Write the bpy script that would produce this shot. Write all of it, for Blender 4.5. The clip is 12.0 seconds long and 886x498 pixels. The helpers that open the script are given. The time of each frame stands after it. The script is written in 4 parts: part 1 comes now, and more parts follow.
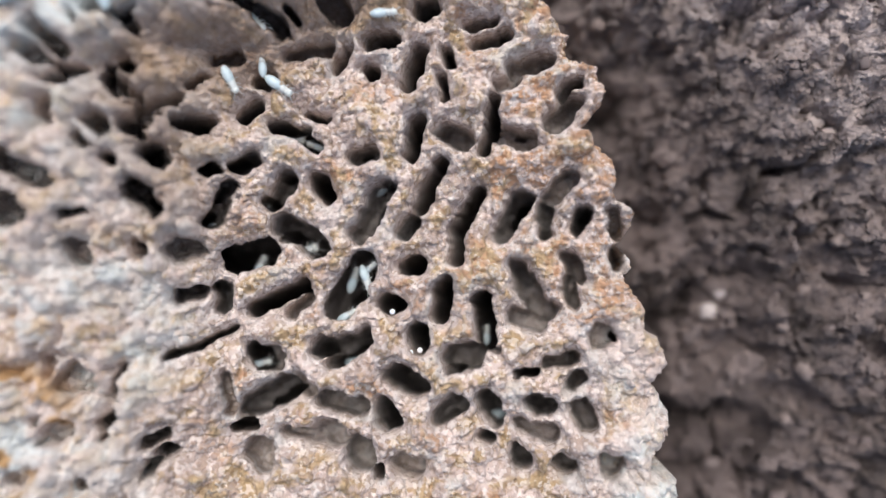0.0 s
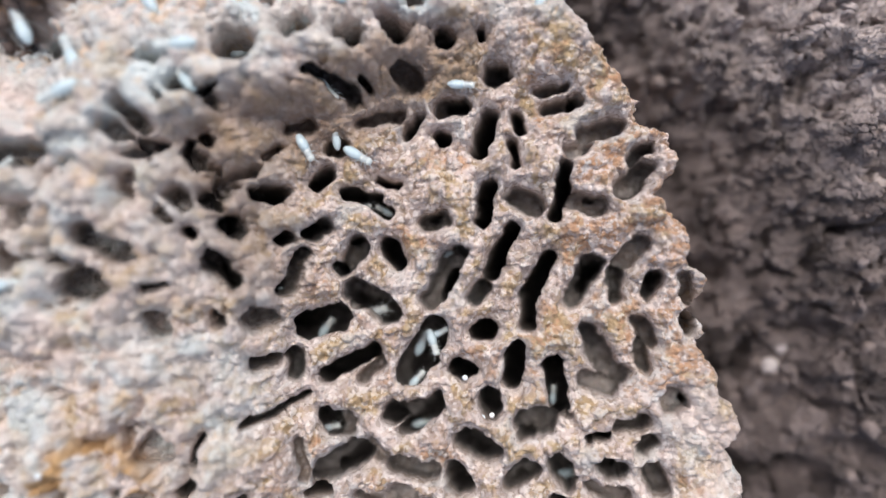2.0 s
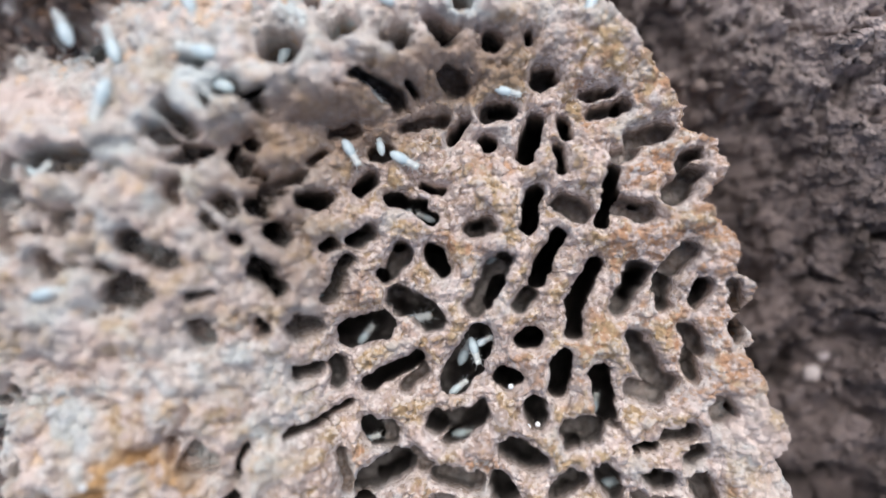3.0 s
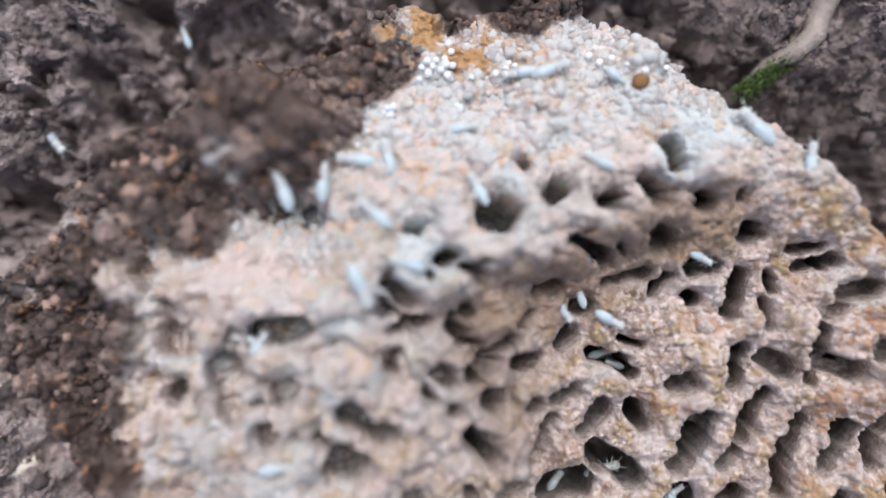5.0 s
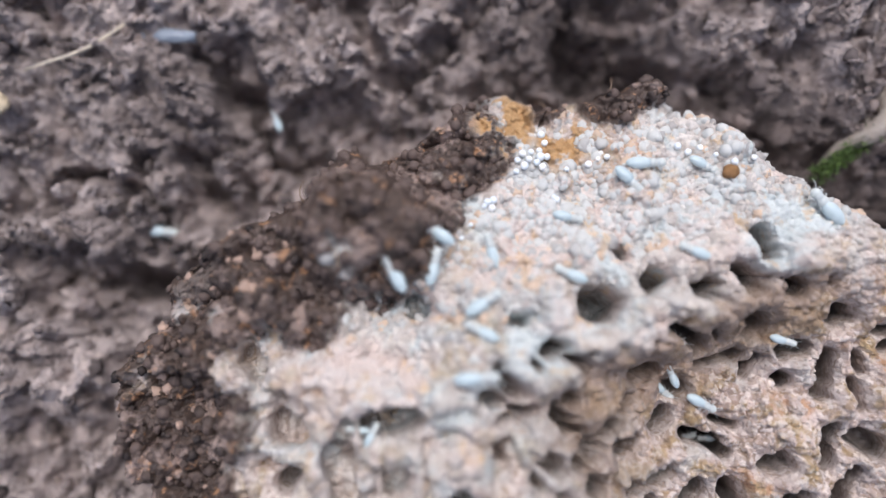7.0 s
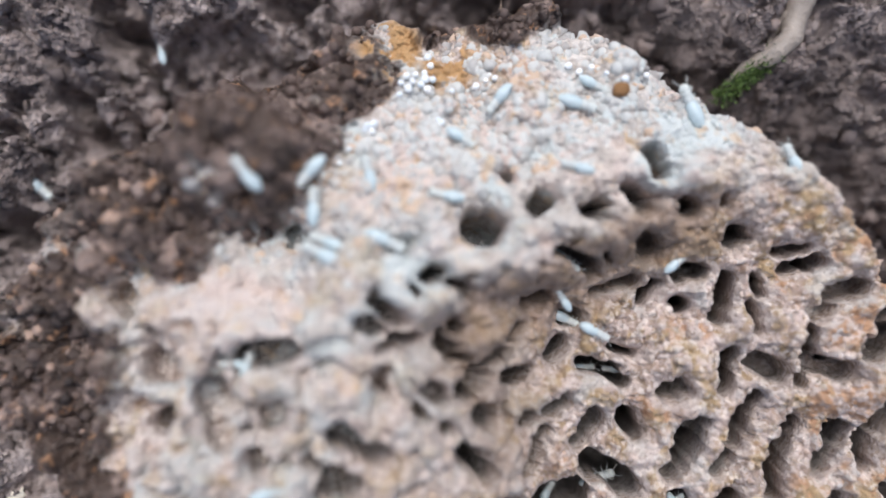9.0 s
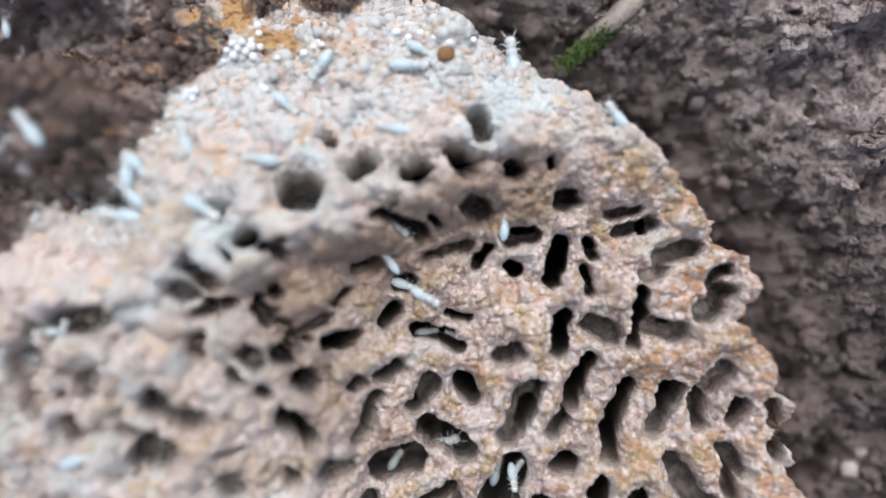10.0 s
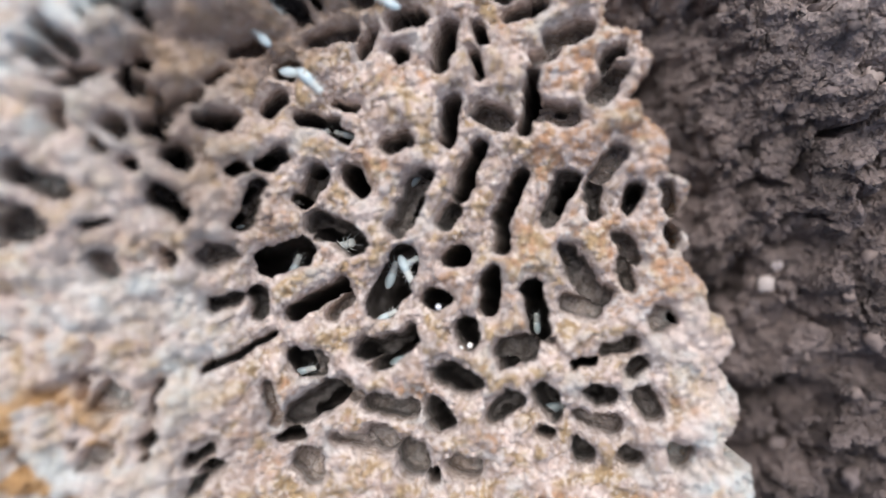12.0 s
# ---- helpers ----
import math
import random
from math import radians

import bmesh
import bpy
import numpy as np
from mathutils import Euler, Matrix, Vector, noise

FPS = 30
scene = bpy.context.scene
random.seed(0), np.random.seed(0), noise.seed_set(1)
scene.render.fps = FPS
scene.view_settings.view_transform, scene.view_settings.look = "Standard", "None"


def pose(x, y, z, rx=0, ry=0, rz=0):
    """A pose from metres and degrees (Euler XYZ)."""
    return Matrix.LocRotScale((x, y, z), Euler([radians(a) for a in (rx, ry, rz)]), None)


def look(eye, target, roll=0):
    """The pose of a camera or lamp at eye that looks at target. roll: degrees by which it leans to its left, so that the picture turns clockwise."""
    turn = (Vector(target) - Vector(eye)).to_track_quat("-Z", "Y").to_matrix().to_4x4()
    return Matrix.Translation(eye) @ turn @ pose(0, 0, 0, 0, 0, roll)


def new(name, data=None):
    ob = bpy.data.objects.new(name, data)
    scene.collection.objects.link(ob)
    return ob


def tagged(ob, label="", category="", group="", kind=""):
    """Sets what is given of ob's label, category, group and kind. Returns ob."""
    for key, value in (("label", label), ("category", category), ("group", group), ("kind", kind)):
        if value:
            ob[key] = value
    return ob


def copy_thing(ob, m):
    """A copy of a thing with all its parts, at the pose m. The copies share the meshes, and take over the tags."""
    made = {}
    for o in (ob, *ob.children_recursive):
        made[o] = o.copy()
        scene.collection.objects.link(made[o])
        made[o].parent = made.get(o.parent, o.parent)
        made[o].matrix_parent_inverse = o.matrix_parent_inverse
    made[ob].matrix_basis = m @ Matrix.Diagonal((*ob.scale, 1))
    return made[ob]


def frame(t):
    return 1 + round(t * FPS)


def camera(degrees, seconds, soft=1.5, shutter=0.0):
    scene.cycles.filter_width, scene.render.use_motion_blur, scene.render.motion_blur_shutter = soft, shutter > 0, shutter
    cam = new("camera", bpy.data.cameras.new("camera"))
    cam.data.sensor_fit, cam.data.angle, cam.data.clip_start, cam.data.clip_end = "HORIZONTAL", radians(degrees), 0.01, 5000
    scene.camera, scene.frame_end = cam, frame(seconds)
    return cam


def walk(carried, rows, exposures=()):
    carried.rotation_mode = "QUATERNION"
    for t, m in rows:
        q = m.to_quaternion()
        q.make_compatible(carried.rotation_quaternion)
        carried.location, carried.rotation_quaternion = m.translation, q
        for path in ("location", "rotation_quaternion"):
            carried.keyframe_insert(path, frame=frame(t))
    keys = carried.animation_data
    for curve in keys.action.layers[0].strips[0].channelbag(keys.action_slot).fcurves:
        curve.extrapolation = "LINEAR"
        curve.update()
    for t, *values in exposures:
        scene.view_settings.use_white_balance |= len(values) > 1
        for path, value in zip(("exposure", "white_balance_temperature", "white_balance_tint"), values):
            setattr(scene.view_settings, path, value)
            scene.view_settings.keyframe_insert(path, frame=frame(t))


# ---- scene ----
cam = camera(65, 12.0)
PATH = [
    (0.0, pose(0.00000, 0.00000, 0.08121, -0.27, -0.98, -0.00)),
    (0.5, pose(-0.00128, 0.00259, 0.08156, -0.21, -0.79, -0.33)),
    (1.0, pose(-0.00086, 0.00426, 0.08084, -0.17, -0.79, -0.42)),
    (1.5, pose(-0.00644, 0.00655, 0.08136, 0.03, -0.81, -0.37)),
    (2.0, pose(-0.00801, 0.00732, 0.08138, 0.02, -0.71, -0.28)),
    (2.5, pose(-0.01091, 0.00911, 0.08095, -0.23, -0.72, -0.22)),
    (2.7, pose(-0.01172, 0.00761, 0.08040, -0.14, -0.89, -0.27)),
    (4.3, pose(-0.02561, 0.01867, 0.07960, 0.23, 0.58, 0.15)),
    (4.5, pose(-0.02787, 0.02080, 0.07930, 0.10, 0.55, 0.17)),
    (4.8, pose(-0.03193, 0.02359, 0.07904, -0.40, 0.57, -0.09)),
    (5.0, pose(-0.03398, 0.02572, 0.07888, 0.08, 0.91, 0.25)),
    (5.5, pose(-0.03410, 0.02795, 0.07902, 0.47, 1.29, 0.24)),
    (6.0, pose(-0.03754, 0.03215, 0.08301, 1.21, 1.50, 0.13)),
    (6.5, pose(-0.04492, 0.03283, 0.08214, 1.66, 1.34, -0.11)),
    (6.7, pose(-0.04498, 0.03376, 0.08201, 1.63, 1.39, -0.18)),
    (8.5, pose(-0.03609, 0.02914, 0.07918, 0.56, 0.41, -1.41)),
    (9.0, pose(-0.03356, 0.02698, 0.07843, 0.36, 0.07, -1.77)),
    (9.5, pose(-0.02533, 0.02492, 0.07871, 0.25, -0.16, -2.24)),
    (10.0, pose(-0.01566, 0.02268, 0.07850, 0.24, -0.55, -2.66)),
    (10.2, pose(-0.01120, 0.02043, 0.07863, 0.43, -0.63, -2.77)),
    (10.5, pose(-0.00540, 0.01573, 0.07842, 0.26, -0.88, -3.14)),
    (10.7, pose(-0.00426, 0.01339, 0.07851, -0.07, -0.70, -3.34)),
    (11.0, pose(-0.00453, 0.00996, 0.07819, -0.86, -0.52, -3.44)),
    (11.5, pose(-0.00366, 0.00267, 0.07759, -1.64, -0.31, -3.40)),
    (11.8, pose(-0.00331, 0.00130, 0.07736, -1.17, -0.47, -3.69)),
    (12.0, pose(-0.00379, 0.00055, 0.07640, -1.43, -0.23, -3.65)),
]
# The phone stops down a little over the pale skin.
walk(cam, PATH, [(0.0, 0.32, 6500, 10), (2.5, 0.24, 6450, 10), (4.5, 0.13, 6330, 13), (6.5, 0.13, 6300, 13), (8.5, 0.12, 6300, 11), (10.5, 0.24, 6350, 9), (12.0, 0.31, 6450, 10)])
# One lens: a phone held a hand's width above the broken comb, focused on its face.
cam.data.dof.use_dof = True
cam.data.dof.focus_distance = 0.0815
cam.data.dof.aperture_fstop = 4.9

# ---- daylight: a bright overcast sky, stronger from the far side ----
SUN_ELEVATION, SUN_AZIMUTH = radians(62), radians(2)
world = bpy.data.worlds.new("sky")
scene.world = world
world.use_nodes = True
sky = world.node_tree.nodes.new("ShaderNodeTexSky")
sky.sky_type, sky.sun_disc = "NISHITA", False
sky.sun_elevation, sky.sun_rotation = SUN_ELEVATION, SUN_AZIMUTH
sky.dust_density, sky.ozone_density = 4.0, 0.6
sky_back = world.node_tree.nodes["Background"]
sky_back.inputs["Strength"].default_value = 0.13
world.node_tree.links.new(sky.outputs["Color"], sky_back.inputs["Color"])
sun = new("sun", bpy.data.lights.new("sun", "SUN"))
sun.data.energy, sun.data.angle, sun.data.color = 2.2, radians(45), (0.96, 0.975, 1.0)
sun_way = Vector((math.sin(SUN_AZIMUTH) * math.cos(SUN_ELEVATION), math.cos(SUN_AZIMUTH) * math.cos(SUN_ELEVATION), math.sin(SUN_ELEVATION)))
sun.matrix_world = look(sun_way * 0.6, (0, 0, 0))


# ---- materials ----
MM = 0.001


class Nodes:
    """A small builder for node materials."""

    def __init__(self, name, roughness=0.8):
        self.mat = bpy.data.materials.new(name)
        self.mat.use_nodes = True
        self.tree = self.mat.node_tree
        self.shader = self.tree.nodes["Principled BSDF"]
        self.shader.inputs["Roughness"].default_value = roughness
        self.place = self.tree.nodes.new("ShaderNodeTexCoord").outputs["Object"]

    def put(self, socket, value):
        if isinstance(value, bpy.types.NodeSocket):
            self.tree.links.new(value, socket)
        else:
            socket.default_value = value

    def noise(self, millimetres, detail=3.0, rough=0.55, warp=0.0):
        n = self.tree.nodes.new("ShaderNodeTexNoise")
        self.put(n.inputs["Vector"], self.place)
        n.inputs["Scale"].default_value = 1000.0 / millimetres
        n.inputs["Detail"].default_value, n.inputs["Roughness"].default_value = detail, rough
        n.inputs["Distortion"].default_value = warp
        return n.outputs["Fac"]

    def voronoi(self, millimetres, output="Distance"):
        n = self.tree.nodes.new("ShaderNodeTexVoronoi")
        self.put(n.inputs["Vector"], self.place)
        n.inputs["Scale"].default_value = 1000.0 / millimetres
        return n.outputs[output]

    def ramp(self, value, low, high):
        n = self.tree.nodes.new("ShaderNodeMapRange")
        n.interpolation_type = "SMOOTHSTEP"
        self.put(n.inputs["Value"], value)
        n.inputs["From Min"].default_value, n.inputs["From Max"].default_value = low, high
        return n.outputs["Result"]

    def math(self, kind, a, b):
        n = self.tree.nodes.new("ShaderNodeMath")
        n.operation = kind
        self.put(n.inputs[0], a)
        self.put(n.inputs[1], b)
        return n.outputs[0]

    def mix(self, factor, a, b):
        n = self.tree.nodes.new("ShaderNodeMix")
        n.data_type = "RGBA"
        self.put(n.inputs["Factor"], factor)
        self.put(n.inputs["A"], (*a, 1) if isinstance(a, tuple) else a)
        self.put(n.inputs["B"], (*b, 1) if isinstance(b, tuple) else b)
        return n.outputs["Result"]

    def attribute(self, name):
        n = self.tree.nodes.new("ShaderNodeAttribute")
        n.attribute_name = name
        return n.outputs["Fac"]

    def island(self):
        return self.tree.nodes.new("ShaderNodeNewGeometry").outputs["Random Per Island"]

    def each(self):
        return self.tree.nodes.new("ShaderNodeObjectInfo").outputs["Random"]

    def bump(self, height, depth_mm, strength=1.0):
        n = self.tree.nodes.new("ShaderNodeBump")
        n.inputs["Strength"].default_value, n.inputs["Distance"].default_value = strength, depth_mm * MM
        self.put(n.inputs["Height"], height)
        self.put(self.shader.inputs["Normal"], n.outputs["Normal"])

    def colour(self, value):
        self.put(self.shader.inputs["Base Color"], (*value, 1) if isinstance(value, tuple) else value)
        return self


def comb_material():
    """Chewed plant paste: grains of pink, cream and ochre, rust on the ribs; grey cell lining with shade painted in;
    humus at the old rim.
    """
    m = Nodes("comb_paste", 0.82)
    kind = m.math("FRACT", m.math("MULTIPLY", m.voronoi(0.55, "Color"), 7.31), 0.0)
    tan = m.mix(m.noise(1.8, 4, 0.65), (0.27, 0.20, 0.17), (0.60, 0.485, 0.43))
    c = m.mix(m.math("MULTIPLY", m.ramp(m.noise(5.5, 4, 0.6, 0.4), 0.44, 0.62), 0.7), tan, (0.66, 0.535, 0.48))
    lip = m.mix(m.noise(2.6, 4, 0.6), (0.46, 0.395, 0.365), (0.82, 0.735, 0.69))
    c = m.mix(m.math("MULTIPLY", m.math("SUBTRACT", 1.0, m.attribute("rib")), 0.55), c, lip)
    gold = m.mix(m.noise(0.8, 3, 0.6), (0.27, 0.18, 0.085), (0.55, 0.40, 0.22))
    c = m.mix(m.math("MULTIPLY", m.math("MULTIPLY", m.ramp(m.noise(4.2, 4, 0.6, 0.4), 0.46, 0.60), 0.7), m.math("ADD", 0.3, m.attribute("rib"))), c, gold)
    c = m.mix(m.math("MULTIPLY", m.ramp(kind, 0.6, 0.9), 0.42), c, (0.84, 0.77, 0.71))
    c = m.mix(m.math("MULTIPLY", m.ramp(kind, 0.4, 0.1), 0.38), c, (0.22, 0.135, 0.07))
    grey = m.ramp(m.noise(7, 4, 0.6, 0.5), 0.54, 0.66)
    c = m.mix(m.math("MULTIPLY", grey, 0.6), c, (0.56, 0.545, 0.52))
    orange = m.mix(m.noise(0.9, 3, 0.6), (0.29, 0.14, 0.07), (0.58, 0.37, 0.23))
    rusty = m.math("MULTIPLY", m.attribute("rust"), m.math("ADD", 0.25, m.math("MULTIPLY", m.attribute("rib"), 0.75)))
    c = m.mix(m.math("MULTIPLY", rusty, m.ramp(m.noise(1.3, 4, 0.65), 0.44, 0.58)), c, orange)
    speck = m.ramp(m.noise(0.7, 3, 0.6), 0.58, 0.70)
    c = m.mix(m.math("MULTIPLY", speck, 0.55), c, (0.12, 0.075, 0.05))
    # Brown paste of the crest front and flank, deepened to paint in their shade.
    c = m.mix(m.math("MULTIPLY", m.attribute("brown"), 0.7), c, m.mix(m.noise(1.6, 4, 0.6), (0.13, 0.085, 0.058), (0.40, 0.285, 0.205)))
    # Grey cell lining, its colour lowered to hold the shade inside the cells.
    lining_shade = m.mix(m.ramp(m.noise(1.3, 4, 0.65), 0.3, 0.7), (0.05, 0.045, 0.042), (0.23, 0.215, 0.205))
    c = m.mix(m.math("MULTIPLY", m.attribute("lining_shade"), 0.8), c, lining_shade)
    mycelium = m.mix(m.ramp(m.noise(1.8, 4, 0.6), 0.25, 0.75), (0.36, 0.315, 0.28), (0.72, 0.675, 0.63))
    frost = m.ramp(m.noise(6, 5, 0.65, 0.6), 0.46, 0.60)
    mycelium = m.mix(m.math("MULTIPLY", frost, 0.7), mycelium, (0.55, 0.645, 0.66))
    mycelium = m.mix(m.math("MULTIPLY", m.ramp(m.noise(9, 4, 0.6, 0.4), 0.48, 0.62), 0.6), mycelium, (0.68, 0.53, 0.47))
    mycelium = m.mix(m.math("MULTIPLY", m.ramp(m.noise(1.6, 4, 0.6), 0.6, 0.72), 0.4), mycelium, (0.34, 0.27, 0.22))
    mycelium = m.mix(m.math("MULTIPLY", m.ramp(m.noise(3.1, 4, 0.6, 0.4), 0.57, 0.68), 0.65), mycelium, (0.62, 0.43, 0.24))
    mycelium = m.mix(m.math("MULTIPLY", m.attribute("lining_shade"), 0.6), mycelium, lining_shade)
    c = m.mix(m.attribute("mycelium"), c, mycelium)
    yellow = m.mix(m.noise(0.9, 3), (0.28, 0.14, 0.05), (0.60, 0.39, 0.19))
    c = m.mix(m.attribute("yellow"), c, yellow)
    humus = m.mix(m.noise(0.8, 4, 0.7), (0.028, 0.019, 0.016), (0.12, 0.08, 0.062))
    humus = m.mix(m.math("MULTIPLY", m.ramp(m.noise(2.0, 4, 0.6), 0.58, 0.66), 0.85), humus, (0.40, 0.22, 0.12))
    humus = m.mix(m.math("MULTIPLY", m.ramp(m.noise(5.5, 4, 0.6), 0.52, 0.62), 0.65), humus, (0.40, 0.30, 0.26))
    c = m.mix(m.attribute("humus"), c, humus)
    m.colour(c)
    m.put(m.shader.inputs["Roughness"], m.math("SUBTRACT", 0.82, m.math("MULTIPLY", m.attribute("humus"), 0.3)))
    m.bump(m.math("SUBTRACT", m.noise(0.5, 4, 0.65), m.math("MULTIPLY", m.voronoi(0.4), 0.5)), 0.26, 1.0)
    return m.mat


def pellet_material(name, dark, light, rust):
    m = Nodes(name, 0.75)
    c = m.mix(m.island(), dark, light)
    c = m.mix(m.math("MULTIPLY", m.math("GREATER_THAN", m.math("FRACT", m.math("MULTIPLY", m.island(), 17.3), 0.0), 0.84), 0.85), c, rust)
    m.colour(c)
    m.bump(m.noise(0.3, 3), 0.08, 0.8)
    return m.mat


def soil_material():
    m = Nodes("moist_soil", 0.9)
    c = m.mix(m.ramp(m.noise(9, 6, 0.7, 0.5), 0.3, 0.7), (0.056, 0.042, 0.038), (0.225, 0.175, 0.16))
    c = m.mix(m.math("MULTIPLY", m.ramp(m.noise(2.2, 4, 0.7), 0.55, 0.75), 0.45), c, (0.24, 0.195, 0.18))
    dust = m.mix(m.ramp(m.noise(4, 6, 0.7, 0.4), 0.35, 0.65), (0.22, 0.175, 0.16), (0.62, 0.52, 0.485))
    c = m.mix(m.math("MULTIPLY", m.attribute("dry"), 0.95), c, dust)
    c = m.mix(m.math("MULTIPLY", m.ramp(m.noise(1.2, 3, 0.6), 0.60, 0.75), 0.5), c, (0.030, 0.021, 0.019))
    m.colour(c)
    m.shader.inputs["Roughness"].default_value = 0.62
    m.bump(m.math("ADD", m.noise(1.1, 5, 0.7), m.math("MULTIPLY", m.voronoi(0.6), 0.6)), 0.8, 1.0)
    return m.mat


COMB = comb_material()
SOIL = soil_material()

# ---- fields from which the comb and the soil are formed (all in millimetres) ----


def lattice(x, y, cell, seed):
    table = np.random.RandomState(seed).rand(251, 251)
    u, v = x / cell, y / cell
    i, j = np.floor(u).astype(int), np.floor(v).astype(int)
    a, b = u - i, v - j
    a, b = a * a * (3 - 2 * a), b * b * (3 - 2 * b)
    i0, i1, j0, j1 = i % 251, (i + 1) % 251, j % 251, (j + 1) % 251
    return (table[i0, j0] * (1 - a) + table[i1, j0] * a) * (1 - b) + (table[i0, j1] * (1 - a) + table[i1, j1] * a) * b


def fbm(x, y, cell, octaves, seed, fall=0.5):
    """Cloudy noise from -1 to 1."""
    total, size, most = 0, 1.0, 0
    c, s = math.cos(0.7), math.sin(0.7)
    for n in range(octaves):
        total = total + size * (2 * lattice(x, y, cell, seed + n) - 1)
        most += size
        x, y, cell, size = c * x - s * y + 31.7, s * x + c * y + 17.3, cell * 0.5, size * fall
    return total / most


def lumps(x, y, cell, seed):
    """Rounded grains packed side by side: 1 at the top of a grain, 0 between them; and a random number for each grain."""
    gen = np.random.RandomState(seed)
    jx, jy, tone = gen.rand(251, 251), gen.rand(251, 251), gen.rand(251, 251)
    u, v = x / cell, y / cell
    i, j = np.floor(u).astype(int), np.floor(v).astype(int)
    best, which = np.full(x.shape, 9.0), np.zeros(x.shape)
    for di in (-1, 0, 1):
        for dj in (-1, 0, 1):
            p, q = (i + di) % 251, (j + dj) % 251
            d = (i + di + 0.15 + 0.7 * jx[p, q] - u) ** 2 + (j + dj + 0.15 + 0.7 * jy[p, q] - v) ** 2
            near = d < best
            best, which = np.where(near, d, best), np.where(near, tone[p, q], which)
    return np.sqrt(np.clip(1 - best / 0.62, 0, 1)), which


def smooth(a, low, high):
    q = np.clip((a - low) / (high - low), 0, 1)
    return q * q * (3 - 2 * q)


def to_stroke(x, y, x0, y0, x1, y1):
    """Distance to a straight stroke, and how far along it."""
    dx, dy = x1 - x0, y1 - y0
    s = np.clip(((x - x0) * dx + (y - y0) * dy) / max(dx * dx + dy * dy, 1e-9), 0, 1)
    return np.hypot(x - x0 - s * dx, y - y0 - s * dy), s


# Outline of the broken piece of comb, going round from the upper end of its broken edge.
BROKEN_EDGE = [(7.6, 35.2), (9.9, 31.9), (12.1, 29.0), (13.6, 27.6), (15.0, 25.9), (16.5, 24.6), (15.5, 23.0), (17.3, 21.6), (18.8, 20.6), (20.0, 18.0), (18.8, 15.1), (17.0, 13.2), (19.2, 11.8), (20.9, 9.1), (21.3, 5.4), (23.5, 3.6), (22.6, 1.4), (21.6, 0.2), (23.4, -1.8), (22.6, -3.6), (23.0, -4.6), (25.0, -7.4), (24.8, -9.3), (27.0, -11.8), (26.9, -14.1), (25.9, -15.9), (27.4, -19.2), (27.5, -21.8), (25.8, -24.3), (25.5, -25.9), (28.2, -27.0), (28.6, -31.2), (28, -40)]
BURIED_END = [(-4, -41), (-49, -36), (-58, -23), (-62, -13), (-67, -8), (-71, -4), (-77, 3), (-82, 9)]
OLD_RIM = [(-85, 16), (-84, 23), (-78, 28), (-78, 32), (-72, 36), (-67, 39), (-61, 43), (-58, 49), (-55, 46), (-49, 48), (-46, 50), (-43, 54),
           (-39, 55), (-35, 53), (-30, 54), (-25, 55), (-20.5, 57), (-17.5, 52), (-12.2, 50.6), (-9.4, 47.2), (-5.9, 44.5), (-1.6, 41.7), (2.2, 39.4), (5.3, 37.2)]
OUTLINE = BROKEN_EDGE + BURIED_END + OLD_RIM
# The crest between the broken face and the outer skin: x, y, height.
CREST = [(-70, 22, 6), (-60, 21, 9), (-50, 18, 10), (-41, 19, 12), (-33, 23, 11), (-25, 27, 9), (-18, 29.5, 8), (-12, 32.5, 6), (-3, 34.5, 4), (8, 34, 2.5)]
# The comb's cells: both ends of the opening, its half width and its depth.
UPPER_CELLS = [
    (-16.8, 22.3, -12.2, 23.1, 0.79, 3),
    (-11.1, 21.2, -9.9, 22.8, 0.79, 6),
    (-10, 22.8, -10.7, 21.7, 0.59, 9),
    (-6.9, 23.7, -4.7, 23.9, 1.25, 5),
    (-6.4, 24.2, -4.9, 24.4, 0.66, 9),
    (-7, 20.5, -6.6, 20.3, 1.05, 15),
    (-1.5, 22.8, -2.8, 18.8, 1.12, 22),
    (1.7, 22.8, 2.3, 21.4, 0.92, 6),
    (1.7, 22.9, 2.1, 22.4, 0.66, 9),
    (1.2, 19.7, 1.5, 17.2, 0.73, 8),
    (5.6, 23.9, 8.7, 24.8, 1.05, 4.5),
    (8.2, 24.9, 7.8, 24, 0.72, 9),
    (-21.6, 15.1, -20.6, 16.2, 1.23, 7),
    (-21.4, 15.6, -20.6, 16.2, 0.84, 11),
    (-27.4, 13.6, -25.3, 13.7, 1.11, 14),
    (-30, 10.2, -29.2, 9.3, 1.26, 6),
]
HIGH_CELLS = [
    (-29.8, 10.2, -29.3, 9.5, 0.84, 9),
    (-31.5, 5.1, -29.8, 4.2, 1.27, 6),
    (-31.1, 5, -29.8, 4.2, 0.84, 9),
    (-25.2, 8.4, -24.5, 8.7, 0.82, 9),
    (-22.1, 9.3, -20.3, 10.3, 1.04, 6),
    (-22.1, 9.4, -21.1, 10.1, 0.71, 9),
    (-18.5, 5.1, -17, 8.3, 1.18, 5),
    (-17.6, 8.2, -17.2, 8.5, 0.59, 9),
    (-19.4, 5.3, -18.8, 4.9, 0.79, 10),
    (-13.4, 7.9, -12.3, 5.7, 1.25, 16),
    (-9.2, 10.4, -6.8, 11.1, 1.12, 5),
    (-8.8, 10.8, -7.7, 11.2, 0.72, 8),
    (-1.6, 14.5, -2.4, 10.8, 1.19, 20),
    (1.7, 13.5, 4, 12.4, 1.32, 4.5),
    (7.2, 17.1, 6.1, 11.2, 0.93, 16),
    (8.2, 13.1, 11, 12.2, 1.46, 4),
]
